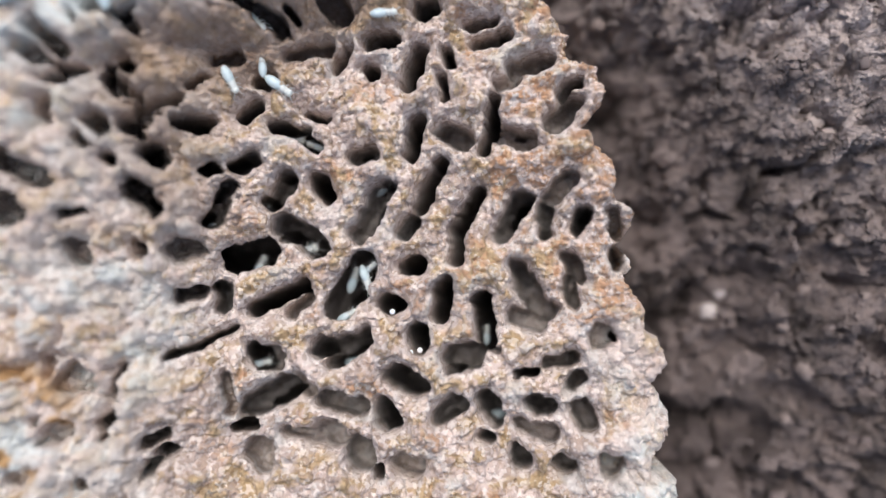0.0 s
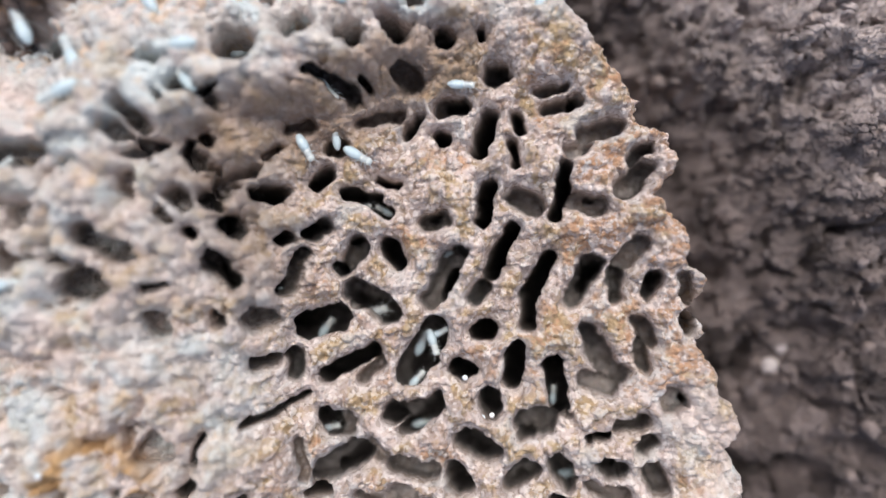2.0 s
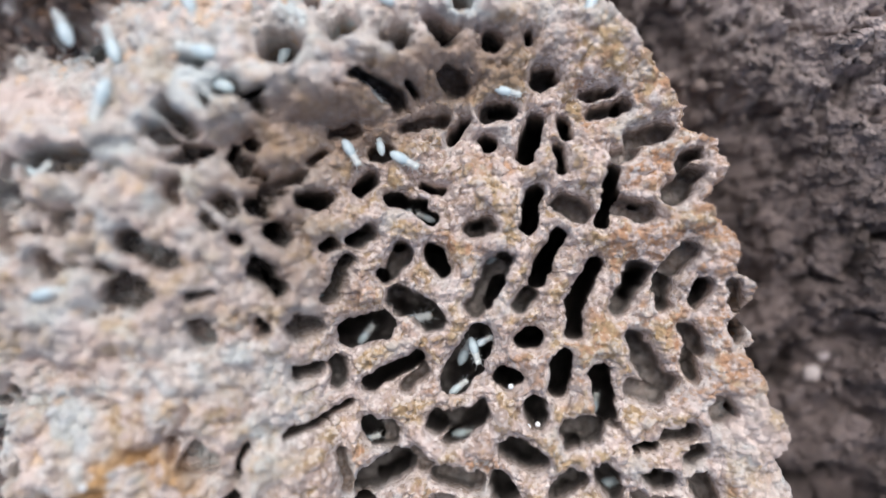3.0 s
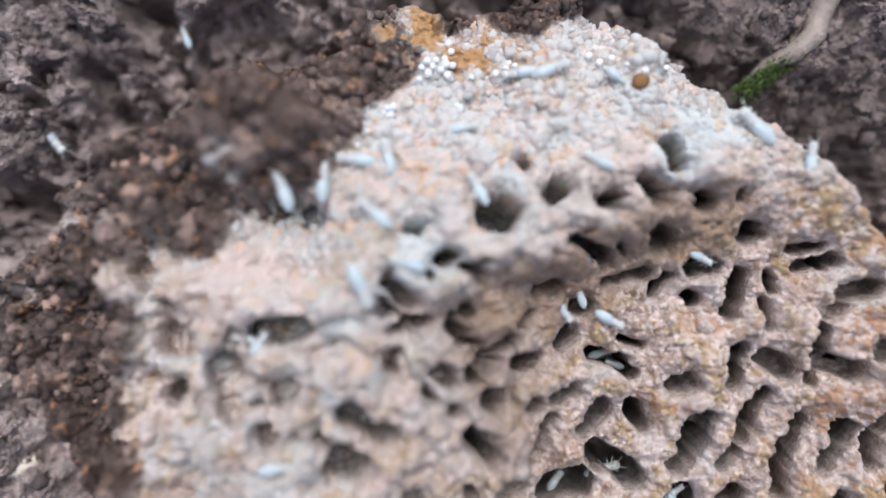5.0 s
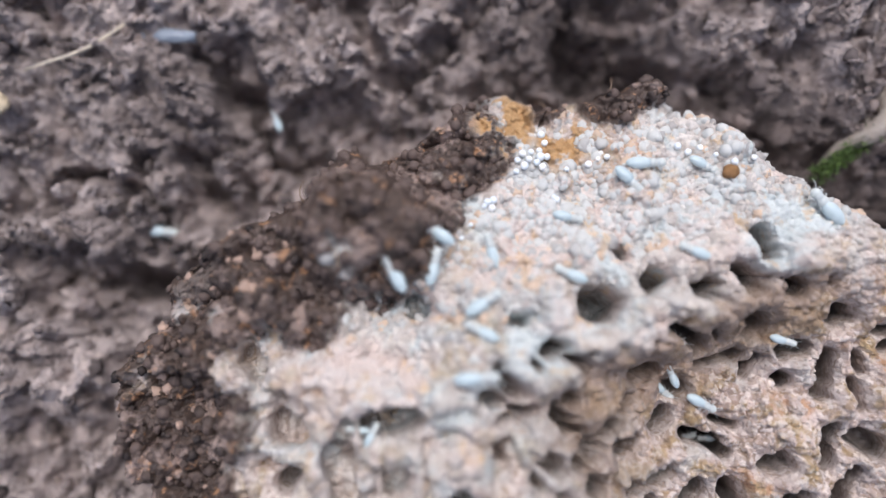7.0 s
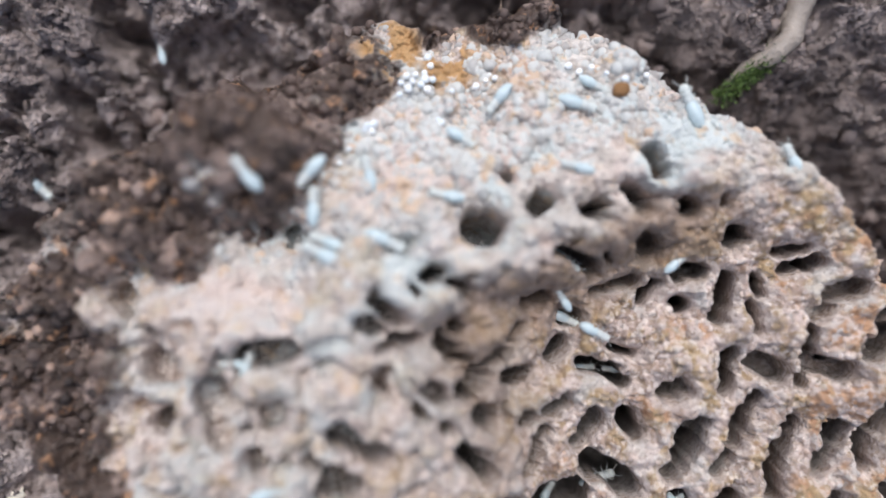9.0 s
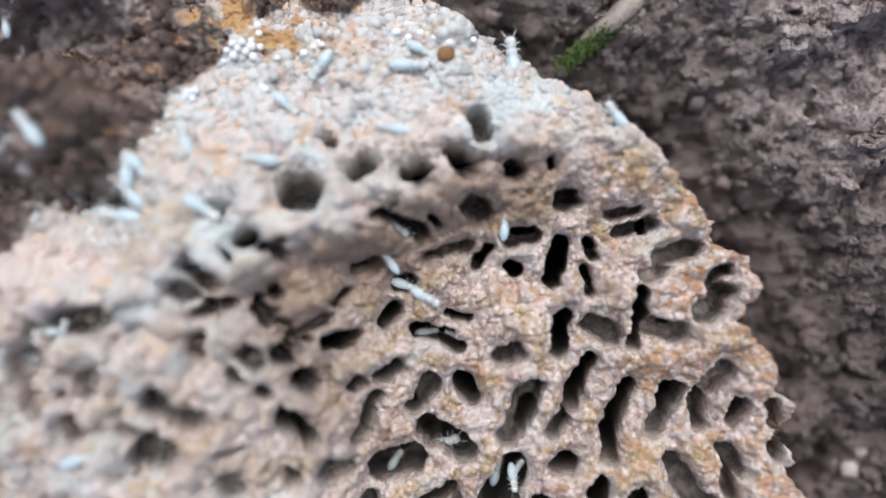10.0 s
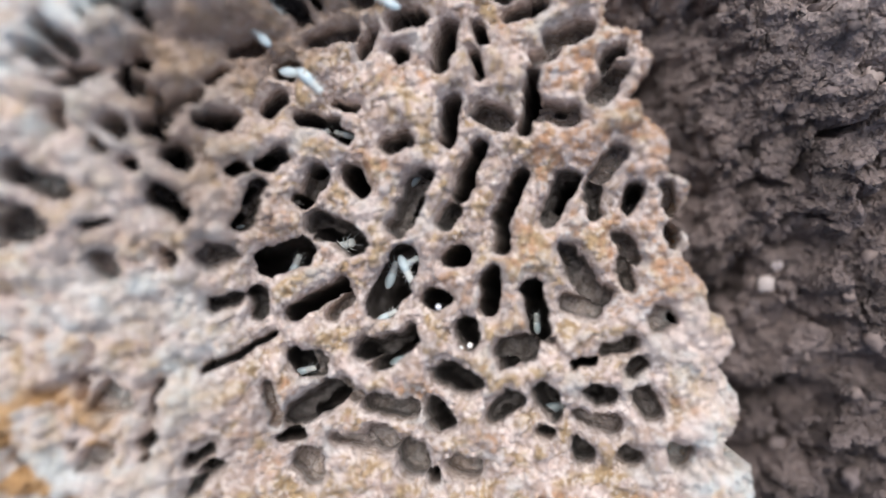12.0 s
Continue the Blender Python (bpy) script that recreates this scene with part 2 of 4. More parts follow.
MIDDLE_CELLS = [
    (9.8, 13.3, 10.5, 12.9, 0.66, 7),
    (1.2, 9.6, -1.3, 4.5, 1.12, 24),
    (-2.4, 2.6, -3.3, 1.6, 1.32, 6),
    (-5.2, 7, -5, 6.8, 0.99, 6),
    (-6, 5.8, -8.7, 1.3, 1.45, 6),
    (-6, 4.2, -7, 2, 0.92, 16),
    (5.6, 6.3, 3.1, 1.8, 1.19, 22),
    (3.1, 1.8, 2.8, -1.4, 1.12, 22),
    (11.1, 5.7, 8.2, 1.3, 1.46, 6),
    (10.9, 5.3, 9.3, 2.6, 0.86, 16),
    (13.4, 4.5, 13.6, 1.4, 1.13, 6),
    (16, 7.9, 14.3, 5.6, 1.39, 4),
    (17.5, 3.7, 17, 2, 1.12, 7),
    (17.5, 3.8, 17.2, 3.1, 0.66, 9),
    (21, 3.7, 21.5, 1.7, 1.18, 4),
    (21.2, -1.3, 21.6, -2.2, 1.05, 5),
]
INNER_CELLS = [
    (10, -2.1, 11.1, -4.2, 1.13, 6),
    (11, -4.3, 13.2, -7.6, 1.66, 5),
    (9.9, -8.1, 12.5, -9.2, 1.33, 4.5),
    (16.3, -1.5, 16.9, -3.5, 1.25, 4.5),
    (16, -4.2, 16.4, -6.3, 0.99, 5),
    (-2.6, -2.3, -1.8, -2.3, 1.38, 20),
    (1.6, -4.5, 1, -8.2, 1.32, 20),
    (5.9, -6.3, 6.4, -10.2, 1.46, 18),
    (-5.2, -6.7, -4.5, -6.9, 1.38, 17),
    (-2, -10.4, -1.4, -11.2, 1.52, 8),
    (-2.2, -10.2, -1.5, -11.1, 1.12, 13),
    (2.9, -13.2, 4.6, -12.5, 1.85, 6),
    (1.9, -14.6, 2.8, -14.4, 0.79, 10),
    (-8, -2.4, -10.8, -7.3, 1.97, 9),
    (-8.2, -3.4, -10.6, -7.5, 1.32, 17),
    (-19.3, -0.6, -23, -1.6, 1.83, 9),
]
LOWER_CELLS = [
    (-19.8, -0.6, -23.6, -2, 1.24, 16),
    (-24.4, -4.9, -24.1, -6.9, 1.17, 6),
    (-15.6, -4.8, -20.7, -7.5, 1.11, 22),
    (-16.9, -8, -14.6, -6, 0.66, 4),
    (-17.2, 2.6, -13.4, 0, 1.71, 7),
    (-17.1, 1.6, -13.6, 0, 1.12, 13),
    (-23.3, 6.3, -24.5, 3.2, 1.21, 5),
    (-23.4, 6.2, -23.8, 5.4, 0.58, 8),
    (-24.7, 3.3, -24.4, 3.7, 0.69, 9),
    (-13.3, -11.8, -8.1, -10.8, 1.32, 8),
    (-13.5, -11.9, -12.7, -12.1, 0.99, 13),
    (-11.5, -13.4, -8.3, -11.3, 1.12, 14),
    (-21, -12.2, -20, -13.6, 1.11, 13),
    (-19.3, -13.1, -18.6, -13.6, 1.57, 5),
    (-4.3, -15.3, -2.2, -16.2, 1.78, 8),
    (-4.8, -15.3, -2.6, -16.5, 1.06, 12),
]
LEFT_CELLS = [
    (-5.4, -19.5, -5.1, -20.6, 1.65, 7),
    (-5.2, -19.9, -5.1, -21, 1.19, 12),
    (-21.1, -18.9, -17.3, -16.8, 1.71, 7),
    (-19.3, -18.6, -17.3, -17.3, 1.05, 15),
    (-22.6, -20.8, -20.9, -21.3, 0.85, 11),
    (-12.2, -18, -9.4, -18.7, 1.58, 5),
    (-8.8, -18.4, -8.1, -19.2, 1.05, 4),
    (1, -20, 2.8, -18.5, 1.52, 6),
    (1.4, -20.1, 1.9, -19.7, 0.99, 8),
    (6.3, -17.8, 7.6, -19.9, 1.39, 8),
    (12, -18.3, 13.7, -19.1, 1.26, 6),
    (12.1, -18.5, 12.9, -18.7, 0.8, 9),
    (10, -14.8, 12.2, -14.8, 0.73, 12),
    (13.2, -13.8, 16.5, -13, 0.99, 5),
    (16.5, -16.2, 17.1, -15.7, 1.25, 5),
    (17.6, -19.1, 18, -20.6, 1.32, 5),
]
FOOT_CELLS = [
    (10.5, -20.8, 14.3, -22.4, 0.99, 4),
    (6.2, -22.3, 6.6, -22.5, 1.06, 7),
    (10.2, -24.6, 10.6, -25.2, 1.39, 6),
    (15.3, -25.4, 16, -25.9, 1.19, 5),
    (19.2, -10.3, 19.8, -10.5, 1.64, 3.5),
    (20.9, -10.5, 21.1, -10.9, 0.46, 12),
    (-6.3, -26.8, -6.2, -27.3, 0.86, 12),
    (-8.8, -23.6, -8.2, -25.2, 1.84, 5),
    (-16.8, -21.8, -13.4, -22.4, 0.92, 3.5),
    (-20.3, -23.9, -19.3, -24.9, 1.71, 4),
    (-15.5, -16, -14.2, -16.7, 1.18, 3.5),
    (-28.1, -5.7, -26.5, -5.3, 1.28, 5),
    (-29.3, -12.4, -26.4, -11.5, 0.63, 5),
    (-26.4, -11.5, -23.1, -9.6, 0.52, 6),
    (-23.8, -15, -23.4, -18.9, 0.65, 3.5),
    (-33.5, -13.4, -34.5, -16.4, 0.37, 5),
]
OUTER_CELLS = [
    (-35, -18.8, -36, -19.5, 0.97, 6),
    (-38.7, -14.1, -38.1, -14.6, 2.06, 4.5),
    (-38.4, 0.1, -37.7, -1.5, 1.08, 5),
    (-30.7, 14.2, -30.4, 13.8, 1.43, 4),
    (-11.3, 27.6, -10.3, 27.3, 1.03, 2.5),
    (20.5, -25.4, 21.1, -25.8, 1.44, 4),
    (6.4, -11.4, 7.7, -12, 0.66, 3.5),
    (14.4, 14.3, 16.4, 16.5, 1.32, 5),
    (15.1, 17.9, 16.7, 19.1, 1.06, 5),
    (9.9, 20.9, 13.5, 21.9, 1.32, 4),
    (7.9, 18.9, 9.9, 19.6, 0.93, 3.5),
    (-27.8, -0.5, -27, -0.4, 1.59, 4),
    (-3.5, -25.9, -2.1, -26.3, 1.45, 3.5),
    (-12.1, -21.8, -11.3, -22.6, 1.58, 4),
    (-24.5, 21.2, -22.5, 21.9, 0.84, 2.2),
    (-29.8, 14.9, -27.5, 16.3, 0.85, 3),
]
RIDGE_CELLS = [
    (-26.4, 17.9, -25.2, 19.1, 0.63, 2.5),
    (-33.8, 18.2, -32.8, 16.8, 1.18, 5),
    (-32.7, 19.4, -32.3, 19.1, 0.84, 4),
    (-35, 13.2, -34.3, 12.5, 1.28, 4),
    (-39.8, 17.7, -37.6, 18.2, 1.04, 4.5),
    (-41.4, 20.4, -40.7, 19.9, 1.24, 5),
    (-18.2, 13.9, -14.8, 13.3, 1.11, 10),
    (-15.8, 13.2, -13.4, 11.9, 0.85, 9),
    (-14.8, 15.3, -12.3, 15, 0.46, 9),
    (-29.9, 29.5, -29.1, 29.5, 2.19, 7),
    (-23.9, 31.4, -22.6, 32.4, 1.28, 5),
    (-17.6, 31, -16.9, 30.8, 1.73, 7),
    (-13, 33.1, -11.8, 31.6, 1.53, 8),
    (-10.5, 37.3, -9.9, 35.2, 1.2, 5),
    (-21.3, 26.9, -17.3, 24.9, 1.02, 5),
    (-11.4, 27.4, -10.3, 27.1, 1.37, 4),
]
SIDE_CELLS = [
    (-34.9, 25, -34.4, 24.8, 1.46, 6),
    (-32.6, 24, -30.8, 24.4, 0.72, 7),
    (-40.8, 22.9, -38, 20.5, 1.11, 7),
    (-38.8, 18.5, -37.3, 18.5, 1.14, 6),
    (-26.7, 34.9, -26.1, 35, 0.6, 5),
    (-44.1, 9, -40.9, 7, 1.59, 7),
    (-45.5, 4.1, -43.8, 3.7, 2.05, 7),
    (-63.5, 16.6, -62.4, 16.1, 2.14, 4),
    (-57.4, 14.2, -56.2, 9, 1.96, 4),
    (-49.5, 29.2, -48.6, 29.5, 1.33, 4),
    (-53.6, 17.1, -49.1, 17.9, 1.49, 6),
    (-31.8, 5.8, -31, 5.3, 1.52, 6),
    (-20.2, 19.2, -18.9, 19.8, 0.89, 4),
    (-38.8, 28, -37.6, 27.7, 0.81, 4),
    (-67.9, 23.7, -66.8, 22.5, 1.45, 4),
    (-51.7, 10.9, -50.6, 11.2, 1.48, 3.5),
]
LAST_CELLS = [
    (-6.8, 31.2, -6.4, 30.8, 1.1, 6),
    (-2.4, 32.1, -2.2, 31.5, 0.55, 11),
    (-1.3, 27.8, -0, 28, 1.13, 6),
    (-12.7, 32.1, -12.4, 31.3, 0.89, 12),
    (-15.9, 26.2, -15.3, 25.6, 0.62, 4),
    (4.3, 26, 7.4, 26.5, 0.76, 3.5),
    (-33.9, 9.6, -33.4, 9.1, 0.68, 5),
]
CELLS = UPPER_CELLS + HIGH_CELLS + MIDDLE_CELLS + INNER_CELLS + LOWER_CELLS + LEFT_CELLS + FOOT_CELLS + OUTER_CELLS + RIDGE_CELLS + SIDE_CELLS + LAST_CELLS


def stray_pits():
    """Small irregular pits over the unbroken side of the comb."""
    gen, pits = np.random.RandomState(77), []
    while len(pits) < 42:
        x, y, a, r = gen.uniform(-66, -27), gen.uniform(-34, 27), gen.uniform(0, 3.14), gen.uniform(0.45, 1.3)
        if y > 21 + 0.2 * (x + 60):
            continue
        k = gen.uniform(0, 1.6)
        pits.append((x, y, x + k * math.cos(a), y + k * math.sin(a), r, gen.choice([2.5, 3.5, 4.5, 6])))
    return pits


def inside_by(x, y):
    """Distance inwards from the outline, negative outside."""
    best, odd = np.full(x.shape, 1e9), np.zeros(x.shape, bool)
    for (x0, y0), (x1, y1) in zip(OUTLINE, OUTLINE[1:] + OUTLINE[:1]):
        best = np.minimum(best, to_stroke(x, y, x0, y0, x1, y1)[0])
        if y0 != y1:
            odd ^= ((y0 > y) != (y1 > y)) & (x < (x1 - x0) * (y - y0) / (y1 - y0) + x0)
    return np.where(odd, best, -best)


def comb_form(x, y):
    """Height of the comb without its cells."""
    face = 0.3 + 1.6 * smooth(x, 12, 24) + 2.0 * smooth(y, 22, 34)
    near, side, high = np.full(x.shape, 1e9), np.zeros(x.shape), np.zeros(x.shape)
    for (x0, y0, h0), (x1, y1, h1) in zip(CREST, CREST[1:]):
        d, s = to_stroke(x, y, x0, y0, x1, y1)
        cross = (x1 - x0) * (y - y0) - (y1 - y0) * (x - x0)
        closer = d < near
        near, side = np.where(closer, d, near), np.where(closer, cross, side)
        high = np.where(closer, h0 + s * (h1 - h0), high)
    skin = np.maximum(high - 0.42 * near, -2.0 - 0.05 * near)
    for cx, cy, rx, ry, h in ((-55, 38.5, 9, 7.5, 10.5), (-66, 34, 9, 7, 5.5), (-46, 47, 6, 5, 2.5)):
        q = ((x - cx) / rx) ** 2 + ((y - cy) / ry) ** 2
        skin = np.maximum(skin, skin + (h - skin) * smooth(1 - 0.8 * q, 0, 1))
    slope = face + (high - face) * (1 - smooth(near, -1.5, 7.5)) - 2.0 * np.exp(-((near - 6.6) / 1.4) ** 2) * smooth(x, -36, -28) * (1 - smooth(x, -8, 0))
    z = np.where(side > 0, skin, slope)
    for cx, cy, rx, ry, h in ((-47, 12, 25, 20, 9.6), (-44, -18, 20, 27, 6.2), (-61, 2, 16, 14, 6.0), (-32, 2, 9, 10, 6.5)):
        q = ((x - cx) / rx) ** 2 + ((y - cy) / ry) ** 2
        mass = face + (h - face) * smooth(1 - 0.75 * q, 0, 1)
        z = np.where(side > 0, z, np.maximum(z, mass))
    return z


def comb_fields(x, y):
    """Height of the comb and the weights of its lining with painted shade, humus, mycelium and yellow patches."""
    wx, wy = x + 0.6 * fbm(x, y, 2.3, 3, 5, 0.55), y + 0.6 * fbm(x, y, 2.3, 3, 9, 0.55)
    z = comb_form(x + 1.8 * fbm(x, y, 9, 2, 40), y + 1.8 * fbm(x, y, 9, 2, 44))
    lean_x, lean_y = (comb_form(x + 4, y) - comb_form(x - 4, y)) / 8, (comb_form(x, y + 4) - comb_form(x, y - 4)) / 8
    # Cells splay outwards from the middle of the face, and stand square to its slopes.
    lean_x = np.clip(0.5 * lean_x, -0.35, 0.35) + np.clip(0.010 * (x + 17), -0.3, 0.21)
    lean_y = np.clip(0.5 * lean_y, -0.3, 0.35) + np.clip(0.008 * (y - 8), -0.2, 0.0)
    edge = inside_by(x + 0.8 * fbm(x, y, 2.2, 4, 60, 0.6), y + 0.8 * fbm(x, y, 2.2, 4, 64, 0.6))
    skin = smooth(inside_skin(x, y), -1, 4)
    humus = np.maximum(humus_at(x, y), smooth(2.6 + 2 * fbm(x, y, 4, 3, 54) - edge, 0, 1.6) * smooth(-x, 36, 44) * smooth(y, 4, 12))
    humus = np.maximum(humus, 0.9 * smooth(8 + 3 * fbm(x, y, 4, 3, 56) - edge, 0, 3) * smooth(-x, 49, 56) * smooth(y, 25, 31))
    mass = smooth(z, 1.8, 5.5) * (1 - 0.8 * skin)
    side = smooth(-x + 5 * fbm(x, y, 9, 3, 82), 25, 33) * (1 - skin)
    mass = np.maximum(mass, 0.75 * side)
    knobs, tall = lumps(x + 0.7 * fbm(x, y, 2.2, 3, 46), y + 0.7 * fbm(x, y, 2.2, 3, 48), 1.7, 47)
    boss, _ = lumps(x + 1.4 * fbm(x, y, 4, 3, 86), y + 1.4 * fbm(x, y, 4, 3, 88), 4.0, 87)
    z = z + mass * (1.5 * fbm(x, y, 8, 2, 20) + 3.2 * (boss - 0.65)) + (1 - mass) * 2.0 * fbm(x, y, 6, 2, 22)
    z = z + mass * 2.1 * (knobs * (0.3 + 0.7 * tall) - 0.4) + (1 - mass) * (1.35 - 0.8 * skin) * knobs * tall + 0.8 * fbm(x, y, 1.9, 3, 24, 0.5)
    clump, high = lumps(x + 1.5 * fbm(x, y, 4, 3, 57), y + 1.5 * fbm(x, y, 4, 3, 58), 4.8, 59)
    lump, bright = lumps(x + 0.6 * fbm(x, y, 2, 3, 67), y + 0.6 * fbm(x, y, 2, 3, 68), 2.2, 69)
    z = z + humus * (2.2 * (clump * (0.4 + high) - 0.5) + 1.5 * lump * bright + 2.4 * fbm(x, y, 4.6, 3, 52, 0.5) - 0.5)
    lining_shade, deepest, gap = np.zeros(x.shape), np.zeros(x.shape), np.full(x.shape, 9.0)
    out_x, out_y = np.zeros(x.shape), np.zeros(x.shape)
    wobble = fbm(x, y, 1.5, 3, 70, 0.55)
    for x0, y0, x1, y1, r, deep in CELLS + stray_pits():
        r *= 0.96
        deep = deep if x0 > -36 else 0.7 * deep
        reach = r * 1.3 + 3.0
        part = np.where((x > min(x0, x1) - reach) & (x < max(x0, x1) + reach) & (y > min(y0, y1) - reach) & (y < max(y0, y1) + reach))
        d, s = to_stroke(wx[part], wy[part], x0, y0, x1, y1)
        d = d + min(0.26 * r, 0.4) * wobble[part]
        into = r - d
        if deep > 8:
            q = np.clip(into / min(0.6 * r, 0.6), 0, 1)
            sink = 1.3 * np.clip(into / 0.25, 0, 1) + (1.5 * deep - 1.3) * smooth(q, 0.1, 1)
            swell = 0.65 * smooth(q, 0.12, 0.5)
        else:
            q = np.clip(into / min(0.7 * r, 0.3 + 0.09 * deep), 0, 1)
            sink = 1.3 * deep * (1.3 * q - 0.3 * q * q)
            swell = 0.2 * smooth(q, 0.25, 0.8)
        most = sink > deepest[part]
        out_x[part] = np.where(most, swell * (wx[part] - x0 - s * (x1 - x0)), out_x[part])
        out_y[part] = np.where(most, swell * (wy[part] - y0 - s * (y1 - y0)), out_y[part])
        deepest[part] = np.maximum(deepest[part], sink)
        # The dark colour grows with a cell's depth, standing in for its shade.
        lining_shade[part] = np.maximum(lining_shade[part], smooth(into, 0.02, 0.34) * smooth(deep, 1.0, 6.5))
        gap[part] = np.minimum(gap[part], np.maximum(-into, 0))
    z = z - 2.0 * np.exp(-gap / 0.75) - deepest * (1 + 0.05 * fbm(x, y, 1.0, 2, 90))
    out_x, out_y = out_x + lean_x * deepest, out_y + lean_y * deepest
    rib = smooth(gap + 0.2 * wobble, 0.25, 0.9)
    calm = 1 - 0.75 * smooth(deepest, 1.0, 3)
    grain, tone = lumps(x + 0.25 * wobble, y + 0.2 * fbm(x, y, 1.2, 2, 72), 0.72, 7)
    fine, rise = lumps(x, y + 0.15 * wobble, 0.48, 8)
    z = z + calm * ((0.6 - 0.05 * skin) * grain * (0.25 + tone) + 0.26 * fine * (0.3 + rise) * (1 - 0.5 * skin)) + 0.1 * fbm(x, y, 0.7, 2, 95, 0.5)
    ribs = fbm(3.2 * x + 0.4 * y, 0.5 * y + 0.3 * z, 2.2, 3, 99, 0.6) * smooth(deepest, 1, 3)
    out_x = out_x + 0.16 * ribs
    out_y = out_y + 0.12 * fbm(x - 1.3 * z, y * 0.5 + 1.1 * z, 1.6, 2, 98, 0.5)
    z = z - 1.6 * np.clip(1 - edge / 1.3, 0, 1) ** 2
    z = np.where(edge < 0, z - 30 * np.clip(-edge / 0.7, 0, 1) ** 0.7, z)
    cover = smooth(inside_skin(x, y) + 7 * fbm(x, y, 8, 4, 31, 0.6), -4, 2)
    cover = np.maximum(cover, 0.8 * np.maximum(side, 0.3 * mass) * smooth(fbm(x, y, 5, 4, 35, 0.6), -0.45, 0.0))
    pale_edge = smooth(7.0 + 3 * fbm(x, y, 5, 3, 73) - edge, 0, 3.5) * smooth(-y, 6, 12) * smooth(x, 8, 16)
    cover = np.maximum(cover, pale_edge)
    mycelium = cover * (1 - (0.7 - 0.4 * mass) * smooth(fbm(x, y, 9, 3, 33), 0.05, 0.4)) * 0.9
    yellow = yellow_at(x, y)
    humus = humus * (1 - yellow)
    below = -inside_skin(x + 2 * fbm(x, y, 6, 3, 84), y + 2 * fbm(x, y, 6, 3, 85))
    # Brown slopes turned from the light; part of their shade is in this weight.
    brown = smooth(below, -0.5, 2.5) * (1 - smooth(below, 7.5, 11)) * smooth(x, -40, -32) * (1 - smooth(x, -6, 2))
    flank_shade = np.exp(-((x + 28 + 3 * fbm(x, y, 7, 3, 76)) / 5.5) ** 2) * smooth(y, -2, 6) * (1 - smooth(y, 20, 26))
    brown = np.maximum(brown, 0.75 * flank_shade)
    rust = smooth(fbm(x, y, 4.2, 3, 74, 0.6) + 0.35 * smooth(x, 2, 14) * smooth(y, -10, 0) + 0.25 * smooth(x, 10, 18) - 0.9 * mass - 0.5 * pale_edge, 0.12, 0.6)
    return z, edge, lining_shade, humus, mycelium * (1 - 0.92 * brown), yellow, out_x, out_y, brown, rust, rib


def inside_skin(x, y):
    """Positive on the outer skin above the crest."""
    best, out = np.full(x.shape, 1e9), np.zeros(x.shape)
    for (x0, y0, _), (x1, y1, _) in zip(CREST, CREST[1:]):
        d, _ = to_stroke(x, y, x0, y0, x1, y1)
        cross = (x1 - x0) * (y - y0) - (y1 - y0) * (x - x0)
        out = np.where(d < best, np.sign(cross) * d, out)
        best = np.minimum(best, d)
    return out


def yellow_at(x, y):
    """Ochre patches of old fungus, on the rim and low on the side."""
    rim = np.maximum(smooth(5.5 - np.hypot((x + 39) * 1.1, y - 50.5), 0, 2.5), smooth(4.5 - np.hypot(x + 32.5, (y - 48.5) * 0.9), 0, 2.5))
    return np.maximum(rim * smooth(fbm(x, y, 2.0, 4, 37, 0.65), -0.12, 0.12), smooth(8 - np.hypot(x + 45, y + 19), 0, 3) * smooth(fbm(x, y, 2.5, 3, 37), -0.05, 0.2))


def humus_at(x, y):
    """Dark, decayed crust along the old rim."""
    spots = ((-52, 43, 9), (-45, 48.5, 8), (-54, 36.5, 9), (-61, 32, 8), (-60, 38, 10), (-68, 33, 9), (-49, 41, 6), (-76, 26, 9), (-80, 15, 9), (-26, 56, 6), (-34, 54, 4), (-72, 17, 6), (-76, 7, 8), (-20, 57, 5), (-70, 2, 6))
    q = np.zeros(x.shape)
    for cx, cy, r in spots:
        q = np.maximum(q, 1 - np.hypot(x - cx, y - cy) / r)
    return smooth(q + 1.15 * fbm(x, y, 7, 5, 50, 0.65), 0.02, 0.42) * smooth(q, 0, 0.15)


def axis(low, high, step):
    return np.linspace(low, high, int(round((high - low) / step)) + 1)


def sheet(name, xs, ys, z, keep=None, fields=None, out=(0, 0)):
    """A mesh over the grid xs, ys (millimetres), smooth shaded, with named weights on its points."""
    x, y = np.meshgrid(xs, ys, indexing="ij")
    nx, ny = len(xs), len(ys)
    ids = np.arange(nx * ny).reshape(nx, ny)
    quads = np.stack([ids[:-1, :-1], ids[1:, :-1], ids[1:, 1:], ids[:-1, 1:]], -1).reshape(-1, 4)
    if keep is not None:
        whole, own = keep
        quads = quads[whole.ravel()[quads].any(1) & own.ravel()[quads[:, 0]]]
    used, back = np.unique(quads, return_inverse=True)
    points = np.stack([x + out[0], y + out[1], z], -1).reshape(-1, 3)[used] * MM
    quads = back.reshape(-1, 4)
    mesh = bpy.data.meshes.new(name)
    mesh.vertices.add(len(points))
    mesh.vertices.foreach_set("co", points.astype(np.float32).ravel())
    mesh.loops.add(quads.size)
    mesh.loops.foreach_set("vertex_index", quads.astype(np.int32).ravel())
    mesh.polygons.add(len(quads))
    mesh.polygons.foreach_set("loop_start", np.arange(0, quads.size, 4, dtype=np.int32))
    mesh.polygons.foreach_set("use_smooth", np.ones(len(quads), bool))
    mesh.update(calc_edges=True)
    for key, value in (fields or {}).items():
        layer = mesh.attributes.new(key, "FLOAT", "POINT")
        layer.data.foreach_set("value", value.ravel()[used].astype(np.float32))
    return mesh


